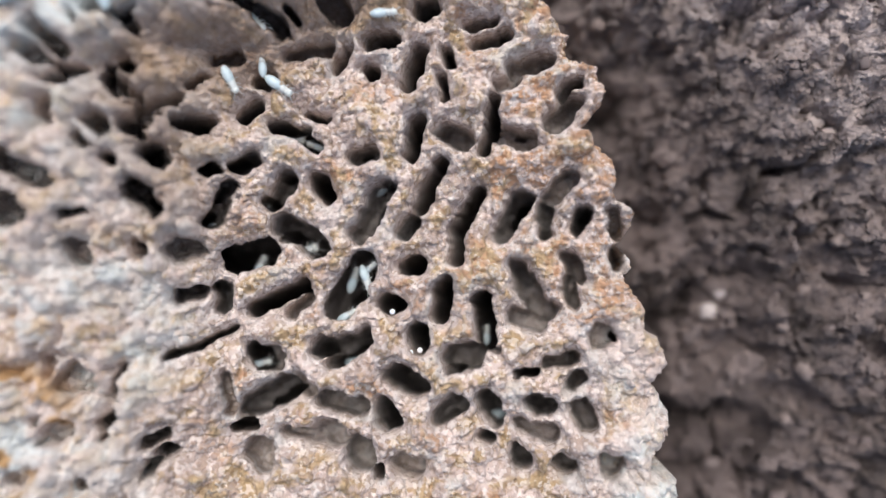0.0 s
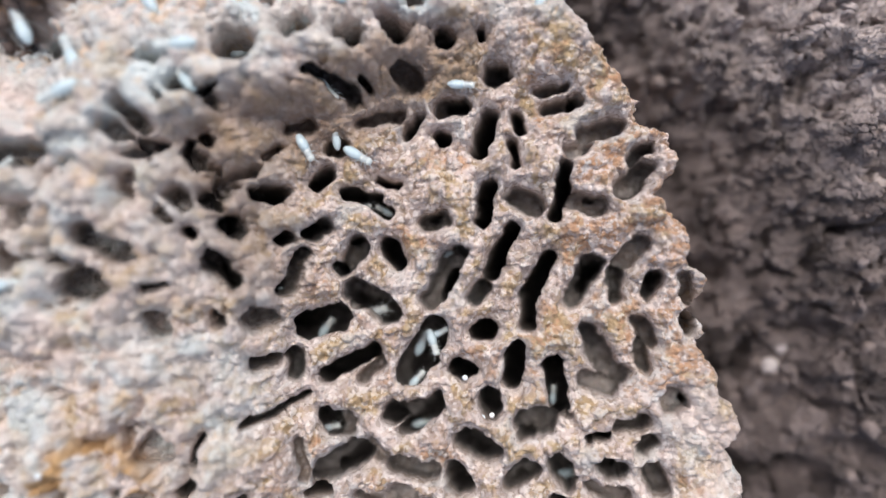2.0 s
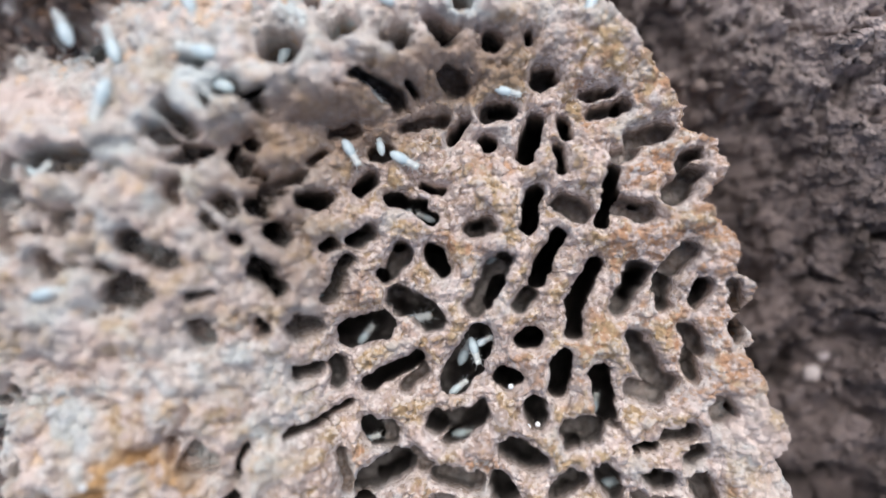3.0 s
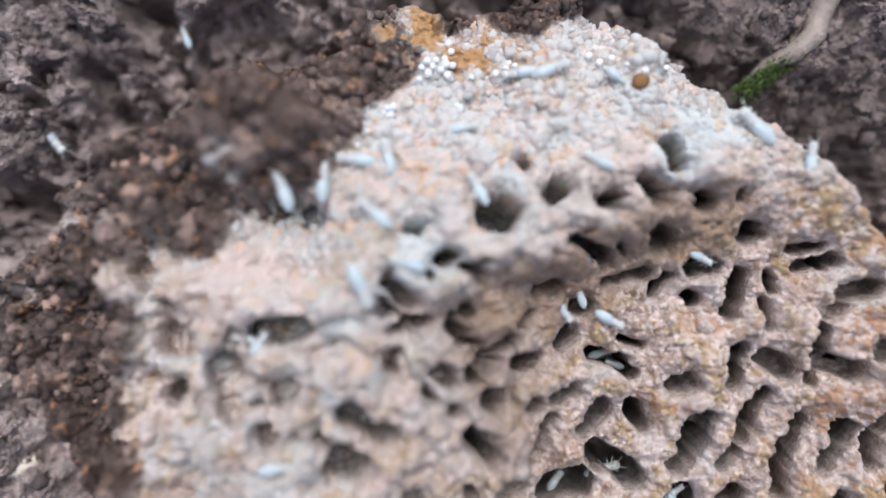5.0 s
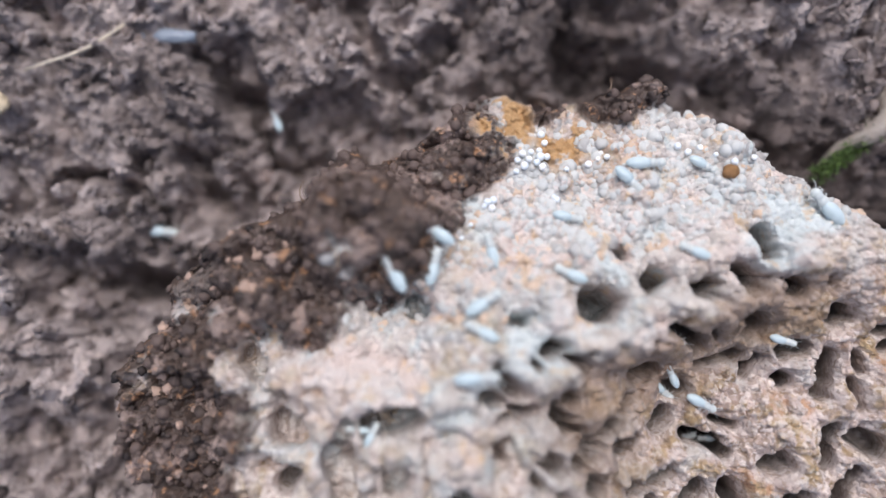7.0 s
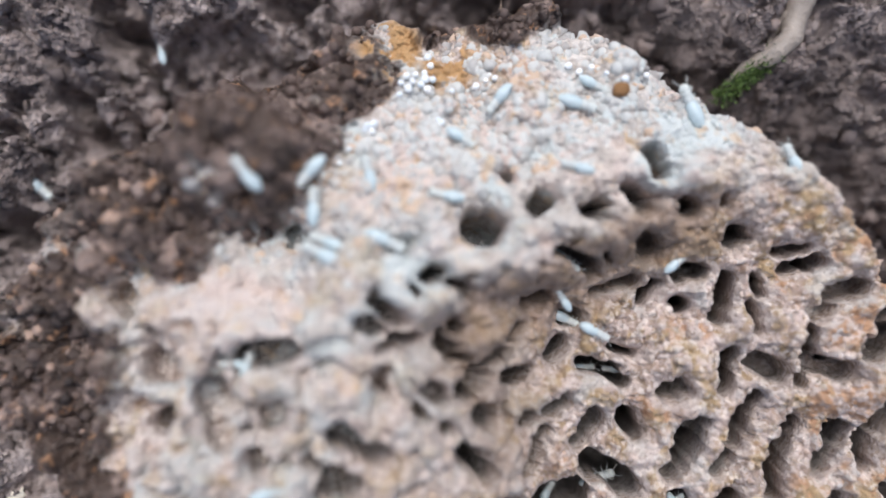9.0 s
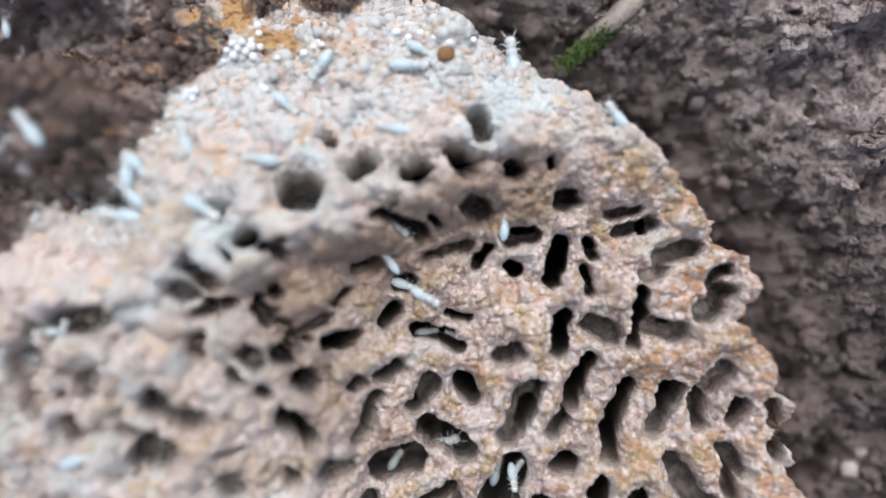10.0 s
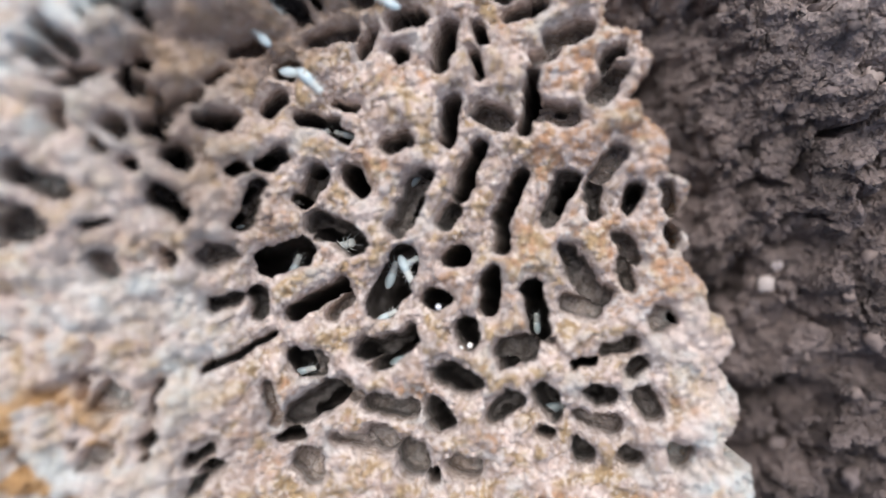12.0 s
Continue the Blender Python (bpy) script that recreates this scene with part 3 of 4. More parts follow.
class Ground:
    """Looks up the height of a finished grid."""

    def __init__(self, xs, ys, z):
        self.xs, self.ys, self.z = xs, ys, z

    def at(self, x, y):
        i = np.clip(np.searchsorted(self.xs, x) - 1, 0, len(self.xs) - 2)
        j = np.clip(np.searchsorted(self.ys, y) - 1, 0, len(self.ys) - 2)
        a = (x - self.xs[i]) / (self.xs[i + 1] - self.xs[i])
        b = (y - self.ys[j]) / (self.ys[j + 1] - self.ys[j])
        z = self.z
        return (z[i, j] * (1 - a) + z[i + 1, j] * a) * (1 - b) + (z[i, j + 1] * (1 - a) + z[i + 1, j + 1] * a) * b


# ---- soil: one sheet out to the horizon ----


def soil_form(x, y):
    near = smooth(400 - np.hypot(x, y), 0, 250)
    wx, wy = x + 5 * fbm(x, y, 14, 3, 110), y + 5 * fbm(x, y, 14, 3, 114)
    z = -13 + 3.2 * fbm(wx, wy, 30, 3, 120) * near
    layered = smooth(x, 4, 16)
    # Broken layers on the open side: each ends in a ragged drop towards the viewer.
    for period, drop, shift, seed in ((17.0, 4.0, 2.5, 122), (6.3, 1.3, 1.0, 125)):
        v = wy - 0.22 * wx + 0.85 * period * fbm(x, y, 0.9 * period, 5, seed, 0.65) - shift
        u = v / period - np.floor(v / period)
        z = z + near * layered * drop * (smooth(u, 0.0, 0.16) * (1 - u) - 0.4)
    ledge = 1 - np.abs(fbm(wx, wy, 11, 4, 134, 0.6))
    z = z + near * (1 - layered) * (5.5 * smooth(ledge, 0.4, 1.0) - 3.4)
    z = z - near * (1 - 0.6 * layered) * 6.0 * smooth(fbm(x + 2 * fbm(x, y, 4, 3, 136), y + 2 * fbm(x, y, 4, 3, 138), 10, 3, 139, 0.55), 0.12, 0.42)
    clod, tone = lumps(x + 1.0 * fbm(x, y, 3, 3, 140), y + 1.0 * fbm(x, y, 3, 3, 144), 5.2, 150)
    z = z + near * (clod * (1.0 + 3.2 * tone) - 1.4)
    knob, tone = lumps(x + 0.7 * fbm(x, y, 2, 3, 180), y + 0.7 * fbm(x, y, 2, 3, 184), 2.5, 185)
    z = z + near * 2.3 * knob * tone
    crumb, tone = lumps(x + 0.4 * fbm(x, y, 1, 2, 160), y + 0.4 * fbm(x, y, 1, 2, 164), 1.3, 161)
    z = z + near * (crumb * (0.4 + 1.5 * tone) + 0.8 * fbm(x, y, 2.2, 4, 170, 0.6))
    speck, tone = lumps(x + 0.2 * fbm(x, y, 0.8, 2, 166), y, 0.75, 167)
    z = z + near * 0.8 * speck * tone
    crack = np.abs(fbm(x + 2 * fbm(x, y, 5, 3, 210), y + 2 * fbm(x, y, 5, 3, 214), 13, 3, 200, 0.5))
    z = z - near * 6.0 * np.exp(-(crack / 0.055) ** 2) * smooth(fbm(x, y, 22, 2, 206), -0.1, 0.3)
    z = z + near * 7.0 * smooth(x + 0.4 * y, 34, 66) + near * 3.0 * smooth(-x, 70, 95) + near * 3.0 * smooth(y, 40, 60) * smooth(x, -20, 10)
    for hx, hy, rx, ry in ((-80.5, 45.5, 3.4, 5.0), (-87.5, 32.5, 3.6, 2.8), (-71.5, 57, 3.0, 2.4)):
        z = z - 9 * np.exp(-(((wx - hx) / rx) ** 2 + ((wy - hy) / ry) ** 2) ** 2)
    return z


SXS = np.concatenate([[-4e6, -3e5, -4e4, -6000, -1500, -500, -250, -160], axis(-122, 80, 0.3), [110, 180, 300, 700, 3000, 4e4, 3e5, 4e6]])
SYS = np.concatenate([[-4e6, -3e5, -4e4, -6000, -1500, -500, -220, -110], axis(-52, 88, 0.3), [115, 180, 300, 700, 3000, 4e4, 3e5, 4e6]])
gx, gy = np.meshgrid(SXS, SYS, indexing="ij")
soil_z = soil_form(gx, gy)
under = inside_by(gx, gy)
soil_z = soil_z - 6.0 * smooth(under, -12, 0) - 4.0 * smooth(under, -20, -4) * smooth(gx, 0, 20)
soil_z = soil_z - 25.0 * smooth(under, 2, 7)
soil = Ground(SXS, SYS, soil_z)
dry = np.maximum(smooth(-gx + 0.35 * gy + 16 * fbm(gx, gy, 18, 3, 190), 42, 74), smooth(gx + 0.9 * gy + 14 * fbm(gx, gy, 18, 3, 194), 40, 78))
dry = np.maximum(dry * (0.45 + 0.55 * smooth(fbm(gx, gy, 10, 4, 197, 0.6), -0.4, 0.1)), 0.9 * smooth(gy + 6 * fbm(gx, gy, 14, 3, 199), 50, 60) * smooth(gx, -30, -8))
close = smooth(300 - np.hypot(gx, gy), 0, 150)
slip = (close * 1.3 * fbm(gy + 1.1 * soil_z, 0.6 * gx + 1.3 * soil_z, 2.6, 4, 220, 0.6), close * 1.3 * fbm(gx - 1.1 * soil_z, 0.6 * gy + 1.3 * soil_z, 2.6, 4, 226, 0.6))
ground = new("ground", sheet("ground", SXS, SYS, soil_z, None, {"dry": dry}, slip))
ground.data.materials.append(SOIL)
tagged(ground, "dark brown moist crumbly soil with ledges and clods", "soil", kind="structure")

# ---- the comb ----
CXS, CYS = axis(-88, 31, 0.135), axis(-42, 60, 0.135)
gx, gy = np.meshgrid(CXS, CYS, indexing="ij")
comb_z, comb_edge, lining_shade, humus, mycelium, yellow, out_x, out_y, brown, rust, rib = comb_fields(gx, gy)
comb_top, old_at = Ground(CXS, CYS, comb_z), Ground(CXS, CYS, humus)
comb = new("fungus_comb")
tagged(comb, "broken pinkish tan fungus comb full of cells on dark soil", "fungus comb")
fields = {"lining_shade": lining_shade, "humus": humus, "mycelium": mycelium, "yellow": yellow, "brown": brown, "rust": rust, "rib": rib}
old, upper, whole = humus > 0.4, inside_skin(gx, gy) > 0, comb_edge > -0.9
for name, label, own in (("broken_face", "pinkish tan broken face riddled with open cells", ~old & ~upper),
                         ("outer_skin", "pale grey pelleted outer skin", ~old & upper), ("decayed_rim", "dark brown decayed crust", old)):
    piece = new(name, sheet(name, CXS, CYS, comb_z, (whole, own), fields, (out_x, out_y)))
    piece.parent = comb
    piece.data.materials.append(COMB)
    tagged(piece, label)

# ---- helpers for things ----


def part(name, bm, material, parent, label=""):
    """Links a bmesh (in millimetres) as one smooth mesh under a thing or part."""
    mesh = bpy.data.meshes.new(name)
    bmesh.ops.scale(bm, vec=(MM, MM, MM), verts=bm.verts)
    bm.to_mesh(mesh)
    bm.free()
    mesh.polygons.foreach_set("use_smooth", np.ones(len(mesh.polygons), bool))
    mesh.materials.append(material)
    ob = new(name, mesh)
    ob.parent = parent
    return tagged(ob, label)


def ball(bm, centre, radii, turn=0.0, detail=2, rough=0.0, seed=0):
    """Adds a rounded lump to a bmesh."""
    made = bmesh.ops.create_icosphere(bm, subdivisions=detail, radius=1.0)["verts"]
    spin = Matrix.Rotation(turn, 3, "Z")
    for v in made:
        k = 1 + rough * noise.noise(v.co * 1.6 + Vector((seed * 7.31, seed * 3.17, 0)))
        v.co = spin @ Vector((v.co.x * radii[0] * k, v.co.y * radii[1] * k, v.co.z * radii[2] * k)) + Vector(centre)
    return made


def tube(bm, points, radii, sides=6):
    """Adds a tapered tube through points to a bmesh."""
    points = [Vector(p) for p in points]
    rings = []
    for n, p in enumerate(points):
        way = (points[min(n + 1, len(points) - 1)] - points[max(n - 1, 0)]).normalized()
        u = way.orthogonal().normalized()
        if rings:
            u = (last - way * last.dot(way)).normalized()
        last, v = u, way.cross(u)
        r = radii[n] if isinstance(radii, (list, tuple)) else radii
        rings.append([bm.verts.new(p + r * (math.cos(a) * u + math.sin(a) * v)) for a in (2 * math.pi * k / sides for k in range(sides))])
    for a, b in zip(rings, rings[1:]):
        for k in range(sides):
            bm.faces.new((a[k], a[(k + 1) % sides], b[(k + 1) % sides], b[k]))
    bm.faces.new(rings[0][::-1])
    bm.faces.new(rings[-1])


def many(name, shape, places, material, parent=None):
    """One mesh of many small lumps: shape is a unit mesh (points, triangles); places are rows of x, y, z, radius, squash, seed."""
    base, tris = shape
    points, faces = [], []
    gen = np.random.RandomState(len(places))
    for n, (x, y, z, r, squash) in enumerate(places):
        q = gen.normal(size=(3, 3))
        q = np.linalg.qr(q)[0]
        p = (base * (1 + 0.22 * gen.normal(size=(len(base), 1)))) * (1, 1, squash)
        points.append((p @ q.T) * r + (x, y, z))
        faces.append(tris + n * len(base))
    points, faces = np.concatenate(points) * MM, np.concatenate(faces)
    mesh = bpy.data.meshes.new(name)
    mesh.from_pydata(points.tolist(), [], faces.tolist())
    mesh.polygons.foreach_set("use_smooth", np.ones(len(mesh.polygons), bool))
    mesh.materials.append(material)
    ob = new(name, mesh)
    ob.parent = parent
    return ob


def unit(detail):
    bm = bmesh.new()
    bmesh.ops.create_icosphere(bm, subdivisions=detail, radius=1.0)
    out = np.array([v.co[:] for v in bm.verts]), np.array([[v.index for v in f.verts] for f in bm.faces])
    bm.free()
    return out


PEBBLE, GRAIN = unit(2), unit(1)

# ---- pellets of the skin and the decayed rim ----
SKIN_PELLET = pellet_material("pale_pellets", (0.36, 0.33, 0.31), (0.54, 0.545, 0.525), (0.58, 0.42, 0.30))
HUMUS_PELLET = pellet_material("dark_pellets", (0.016, 0.011, 0.010), (0.115, 0.080, 0.067), (0.46, 0.32, 0.25))


def scatter(count, low, high, seed):
    gen = np.random.RandomState(seed)
    return gen.uniform(low[0], high[0], count), gen.uniform(low[1], high[1], count), gen


px, py, gen = scatter(9000, (-86, 8), (12, 59), 3)
weight_humus, skin_in, rim_in = old_at.at(px, py), inside_skin(px, py), np.where(yellow_at(px, py) > 0.3, -9, inside_by(px, py))
pale, dark = [], []
for x, y, h, s, e in zip(px, py, weight_humus, skin_in, rim_in):
    if e < -0.3:
        continue
    z = float(comb_top.at(x, y))
    if h > 0.35:
        if gen.rand() < 0.3:
            dark.append((x, y, z - 0.05, 0.26 + 0.6 * gen.rand() ** 1.5, gen.uniform(0.75, 1)))
    elif s > 5 and gen.rand() < 0.6 * smooth(s, 4, 12):
        r = gen.uniform(0.4, 0.95)
        pale.append((x, y, z - 0.72 * r, r, gen.uniform(0.7, 1)))


def single_pellets(places, material, count, seed):
    """The pellets of one stretch as parts of their own, on a few shared shapes."""
    shapes, g = [], np.random.RandomState(seed)
    for n in range(5):
        bm = bmesh.new()
        ball(bm, (0, 0, 0), (1, g.uniform(0.85, 1.05), g.uniform(0.8, 1)), detail=2, rough=0.25, seed=seed + n)
        shapes.append(part("pellet", bm, material, comb))
    for n, (x, y, z, r, _) in enumerate(places[:count]):
        ob = shapes[n] if n < 5 else shapes[n % 5].copy()
        if n >= 5:
            scene.collection.objects.link(ob)
        ob.matrix_basis = Matrix.Translation(Vector((x, y, z)) * MM) @ Matrix.Rotation(g.uniform(0, 6.28), 4, "Z") @ Matrix.Diagonal((r, r, r, 1))


def within(row):
    return -42 < row[0] < -12 and 36 < row[1] < 50


pale.sort(key=lambda row: not within(row))
dark.sort(key=lambda row: not -62 < row[0] < -36)
single_pellets(pale, SKIN_PELLET, 280, 31)
single_pellets(dark, HUMUS_PELLET, 280, 37)
tagged(many("skin_crust", PEBBLE, pale[280:3200], SKIN_PELLET, comb), "pale pinkish grey pellets", kind="stuff")
tagged(many("rim_crust", PEBBLE, dark[280:2600], HUMUS_PELLET, comb), "dark brown decayed pellets", kind="stuff")

# ---- crumbs of soil ----
CRUMB = pellet_material("soil_crumbs", (0.06, 0.046, 0.043), (0.19, 0.15, 0.14), (0.22, 0.17, 0.15))
cx, cy, gen = scatter(5000, (-120, -50), (78, 86), 11)
away = inside_by(cx, cy)
crumbs = [(x, y, float(soil.at(x, y)) - 0.15, 0.25 + 1.1 * gen.rand() ** 3, gen.uniform(0.6, 1)) for x, y, a in zip(cx, cy, away) if a < -0.5 and (x < 0 or gen.rand() < 0.35)]
tagged(many("soil_crumbs", PEBBLE, crumbs, CRUMB), "loose brown soil crumbs lying on the ground", "soil crumbs", kind="stuff")

# ---- small pale fungus nodules ----


def nodule_material():
    m = Nodes("nodule_white", 0.45)
    m.colour(m.mix(m.each(), (0.72, 0.78, 0.82), (0.86, 0.87, 0.86)))
    m.shader.inputs["Subsurface Weight"].default_value = 0.3
    m.shader.inputs["Subsurface Radius"].default_value = (0.0006, 0.0006, 0.0006)
    m.shader.inputs["Subsurface Scale"].default_value = 1.0
    return m.mat


NODULE = nodule_material()
CLUSTER_BY_RIM = [(-37.7, 45.9), (-37.1, 46.7), (-36.9, 45.2), (-36.1, 46.9), (-35.5, 45.6), (-35.1, 47.1), (-34.4, 48.1), (-34.7, 49.2), (-34.2, 46.4), (-34.8, 45.1), (-36.4, 46.0), (-35.0, 46.3)]
LONE_NODULES = [(-27.8, 46.9), (-28.3, 46.1), (-27.3, 46.3), (-29.4, 45.5), (-41.3, 40.9), (-40.6, 41.1), (-40.8, 40.2), (-41.6, 40.4), (-33.7, 41.5), (-16.3, 47.4), (-14.9, 46.4), (-17.7, 46.9),
                (-18.9, 47.6), (-13.2, 45.4), (-37.9, 44.5), (-43.2, 38.3), (-48.4, -15.6), (-44.2, 36.8), (-32.1, 44.8), (-10.4, 46.1)]
CELL_NODULES = [(-4.5, -7.7, 0.2), (-4.6, -4.0, 0.1), (-1.3, -12.3, -0.6), (-2.4, -12.6, -0.8)]
bm = bmesh.new()
ball(bm, (0, 0, 0), (1, 1, 0.92), detail=3, rough=0.06)
first_nodule = part("nodule", bm, NODULE, comb, "small round white fungus nodule")


def put_nodule(x, y, z, r):
    ob = first_nodule.copy()
    scene.collection.objects.link(ob)
    ob.parent = comb
    ob.matrix_basis = Matrix.Translation(Vector((x, y, z)) * MM) @ Matrix.Diagonal((r, r, r, 1))


gen = np.random.RandomState(21)
for n, (x, y) in enumerate(CLUSTER_BY_RIM + LONE_NODULES):
    r = gen.uniform(0.36, 0.52) if n < 12 else gen.uniform(0.24, 0.46)
    put_nodule(x, y, float(comb_top.at(x, y)) + 0.7 * r + (0.25 if n < 12 else 0.1), r)
for x, y, z in CELL_NODULES:
    put_nodule(x, y, z, 0.33)
first_nodule.matrix_basis = Matrix.Translation(Vector((-33.4, 41.2, float(comb_top.at(-33.4, 41.2)) + 0.3)) * MM) @ Matrix.Diagonal((0.4, 0.4, 0.4, 1))

# ---- fine root hairs on the decayed rim ----
HAIR = Nodes("root_hair", 0.6).colour((0.22, 0.15, 0.10)).mat
for n, (x, y, a) in enumerate(((-53, 46.5, 70), (-47, 49, 40), (-33, 53, 80), (-27, 54, 30), (-20, 57, 200), (-62, 41, 130), (-22, 56.5, 60))):
    bm = bmesh.new()
    z = float(comb_top.at(x, y))
    bend = gen.uniform(-1.2, 1.2)
    tube(bm, [(x + 0.5 * k * math.cos(radians(a) + bend * k * 0.25), y + 0.5 * k * math.sin(radians(a) + bend * k * 0.25), z - 0.2 + 0.3 * k - 0.06 * k * k) for k in range(6)], [0.09, 0.085, 0.08, 0.07, 0.05, 0.03])
    part("root_hair", bm, HAIR, comb, "thin brown root hair")

# ---- what lies on the soil ----


def rooted(x, y, more=0.0):
    return float(soil.at(x, y)) + more


def root_thing():
    m = Nodes("pale_root", 0.55)
    m.colour(m.mix(m.noise(1.8, 4, 0.6), (0.16, 0.13, 0.105), (0.46, 0.395, 0.34)))
    m.bump(m.noise(0.6, 3), 0.25)
    root = tagged(new("root"), "pale grey-brown plant root lying on the soil", "root")
    way = [(2.6, 46.6), (5.0, 48.8), (7.6, 50.2), (9.7, 52.0), (10.8, 54.6), (11.5, 57.6), (13.6, 60.2), (16.5, 64.5), (18.5, 71), (24, 78)]
    bm = bmesh.new()
    tube(bm, [(x, y, max(-9.4 + 0.3 * math.sin(n) + 0.25 * n, rooted(x, y, 0.5))) for n, (x, y) in enumerate(way)], [0.6, 1.0, 1.3, 1.4, 1.5, 1.7, 1.9, 2.0, 2.1, 2.2], 12)
    stem = part("root_stem", bm, m.mat, root)
    bm = bmesh.new()
    tube(bm, [(x, y, max(-9.0 + 0.2 * n, rooted(x, y, 0.3))) for n, (x, y) in enumerate(((7.0, 50.6), (8.2, 52.6), (9.6, 55.0), (11.0, 57.4)))], [0.35, 0.45, 0.5, 0.5], 8)
    part("side_root", bm, m.mat, root)
    return root


def moss_thing(name, centre, spread, count, seed, tint):
    m = Nodes(name + "_green", 0.5)
    m.colour(m.mix(m.island(), (0.03, 0.05, 0.014), tint))
    m.shader.inputs["Subsurface Weight"].default_value = 0.1
    m.shader.inputs["Subsurface Radius"].default_value = (0.0004, 0.0006, 0.0002)
    moss = tagged(new("moss_tuft"), "small bright green moss tuft on the root", "moss", "moss tufts")
    g = np.random.RandomState(seed)
    for clump in range(5):
        bm = bmesh.new()
        mid = 0.1 + 0.2 * clump + g.uniform(-0.06, 0.06)
        wide = g.uniform(0.7, 1.15)
        for _ in range(count // 5):
            u, v, a, h = mid + 0.09 * g.normal(), g.normal() * 0.7 * wide, g.uniform(0, 6.28), g.uniform(0.25, 0.8)
            x, y = centre[0] + spread[0] * u + v * 0.55, centre[1] + spread[1] * u - v * 0.6
            z, lean = max(centre[2], rooted(x, y, 0.2)) + 0.5 * abs(g.normal()), g.uniform(0.4, 1.6)
            p, q = Vector((x, y, z)), Vector((math.cos(a) * lean, math.sin(a) * lean, 1)).normalized() * h
            w = q.cross(Vector((0.3, 0.2, 1))).normalized() * 0.12
            bm.faces.new([bm.verts.new(k) for k in (p - w * 0.6, p + w * 0.6, p + q * 0.6 + w, p + q, p + q * 0.6 - w)])
        part("moss_shoot", bm, m.mat, moss)
    return moss


def straw_thing():
    m = Nodes("straw", 0.5)
    m.colour(m.mix(m.noise(1.2, 3), (0.50, 0.41, 0.30), (0.76, 0.68, 0.55)))
    bm = bmesh.new()
    way = [(-100.2, 59.2), (-97, 60.2), (-94, 61.0), (-91.2, 62.2), (-89, 63.6), (-87.2, 65.0)]
    high = max(rooted(x, y, 0.6) for x, y in way)
    tube(bm, [(x, y, high + 0.4 * math.sin(0.6 * n)) for n, (x, y) in enumerate(way)], [0.16, 0.2, 0.22, 0.24, 0.26, 0.2], 8)
    return tagged(part("straw", bm, m.mat, None), "thin bent cream straw on the soil", "straw")


def flake(name, label, category, centre, size, turn, colours, seed, gloss=0.6):
    """A thin curved chip lying on the soil."""
    m = Nodes(name + "_matter", gloss)
    m.colour(m.mix(m.noise(1.0, 4, 0.6), *colours))
    m.bump(m.noise(0.5, 3), 0.15)
    bm = bmesh.new()
    made = bmesh.ops.create_grid(bm, x_segments=14, y_segments=6, size=1.0)["verts"]
    for v in made:
        edge = 1 - 0.35 * v.co.x ** 2 + 0.12 * noise.noise(v.co * 2 + Vector((seed, 0, 0)))
        v.co = Vector((v.co.x * size[0], v.co.y * size[1] * edge, 0.5 * size[1] * (1 - v.co.y ** 2) + 0.2 * noise.noise(v.co * 3)))
    bmesh.ops.solidify(bm, geom=bm.faces[:], thickness=size[2])
    bmesh.ops.rotate(bm, verts=bm.verts, cent=(0, 0, 0), matrix=Matrix.Rotation(radians(turn), 3, "Z"))
    bmesh.ops.translate(bm, verts=bm.verts, vec=centre)
    return tagged(part(name, bm, m.mat, None), label, category)


def stone(name, label, category, centre, radii, turn, colours, seed, rough=0.35):
    m = Nodes(name + "_matter", 0.75)
    m.colour(m.mix(m.noise(0.9, 4, 0.6), *colours))
    m.bump(m.noise(0.5, 4), 0.2)
    bm = bmesh.new()
    ball(bm, centre, radii, radians(turn), 3, rough, seed)
    return tagged(part(name, bm, m.mat, None), label, category)


root_thing()
moss_thing("low_moss", (1.2, 45.2, -8.0), (6.3, 4.5), 1300, 5, (0.12, 0.19, 0.045))
moss_thing("high_moss", (13.0, 59.2, -6.6), (2.6, 2.4), 120, 8, (0.34, 0.40, 0.16))
straw_thing()
flake("leaf_shard", "curled blue-grey leaf shard half sunk in soil", "leaf", (-82.0, 64.0, rooted(-82, 64) + 1.0), (3.5, 0.95, 0.12), -3, ((0.10, 0.12, 0.15), (0.38, 0.43, 0.50)), 2, 0.35)
flake("seed_husk", "cream seed husk lying on the soil", "husk", (-88.0, -1.8, rooted(-88, -1.8) + 0.4), (2.5, 0.9, 0.2), 28, ((0.55, 0.48, 0.36), (0.80, 0.76, 0.66)), 6)
stone("stalk_piece", "cut straw-coloured stalk end on the soil", "stalk", (-102.5, 54.6, rooted(-102.5, 54.6) + 0.4), (1.3, 1.3, 0.9), 20, ((0.45, 0.33, 0.20), (0.72, 0.62, 0.45)), 4, 0.25)
stone("wood_chip", "yellowish wood chip on the soil", "wood chip", (-106.0, 58.8, rooted(-106, 58.8) + 0.3), (1.9, 0.9, 0.5), -20, ((0.30, 0.22, 0.09), (0.52, 0.42, 0.22)), 5, 0.3)
stone("pebble", "round pinkish brown pebble on the soil", "pebble", (-71.5, 46.6, rooted(-71.5, 46.6) + 0.5), (1.15, 1.0, 0.9), 0, ((0.17, 0.125, 0.11), (0.28, 0.21, 0.19)), 9, 0.12)
stone("grit", "pale angular grit grain on the soil", "grit", (38.7, -9.1, rooted(38.7, -9.1) + 0.6), (1.35, 1.2, 1.0), 12, ((0.36, 0.30, 0.28), (0.55, 0.49, 0.46)), 12, 0.28)
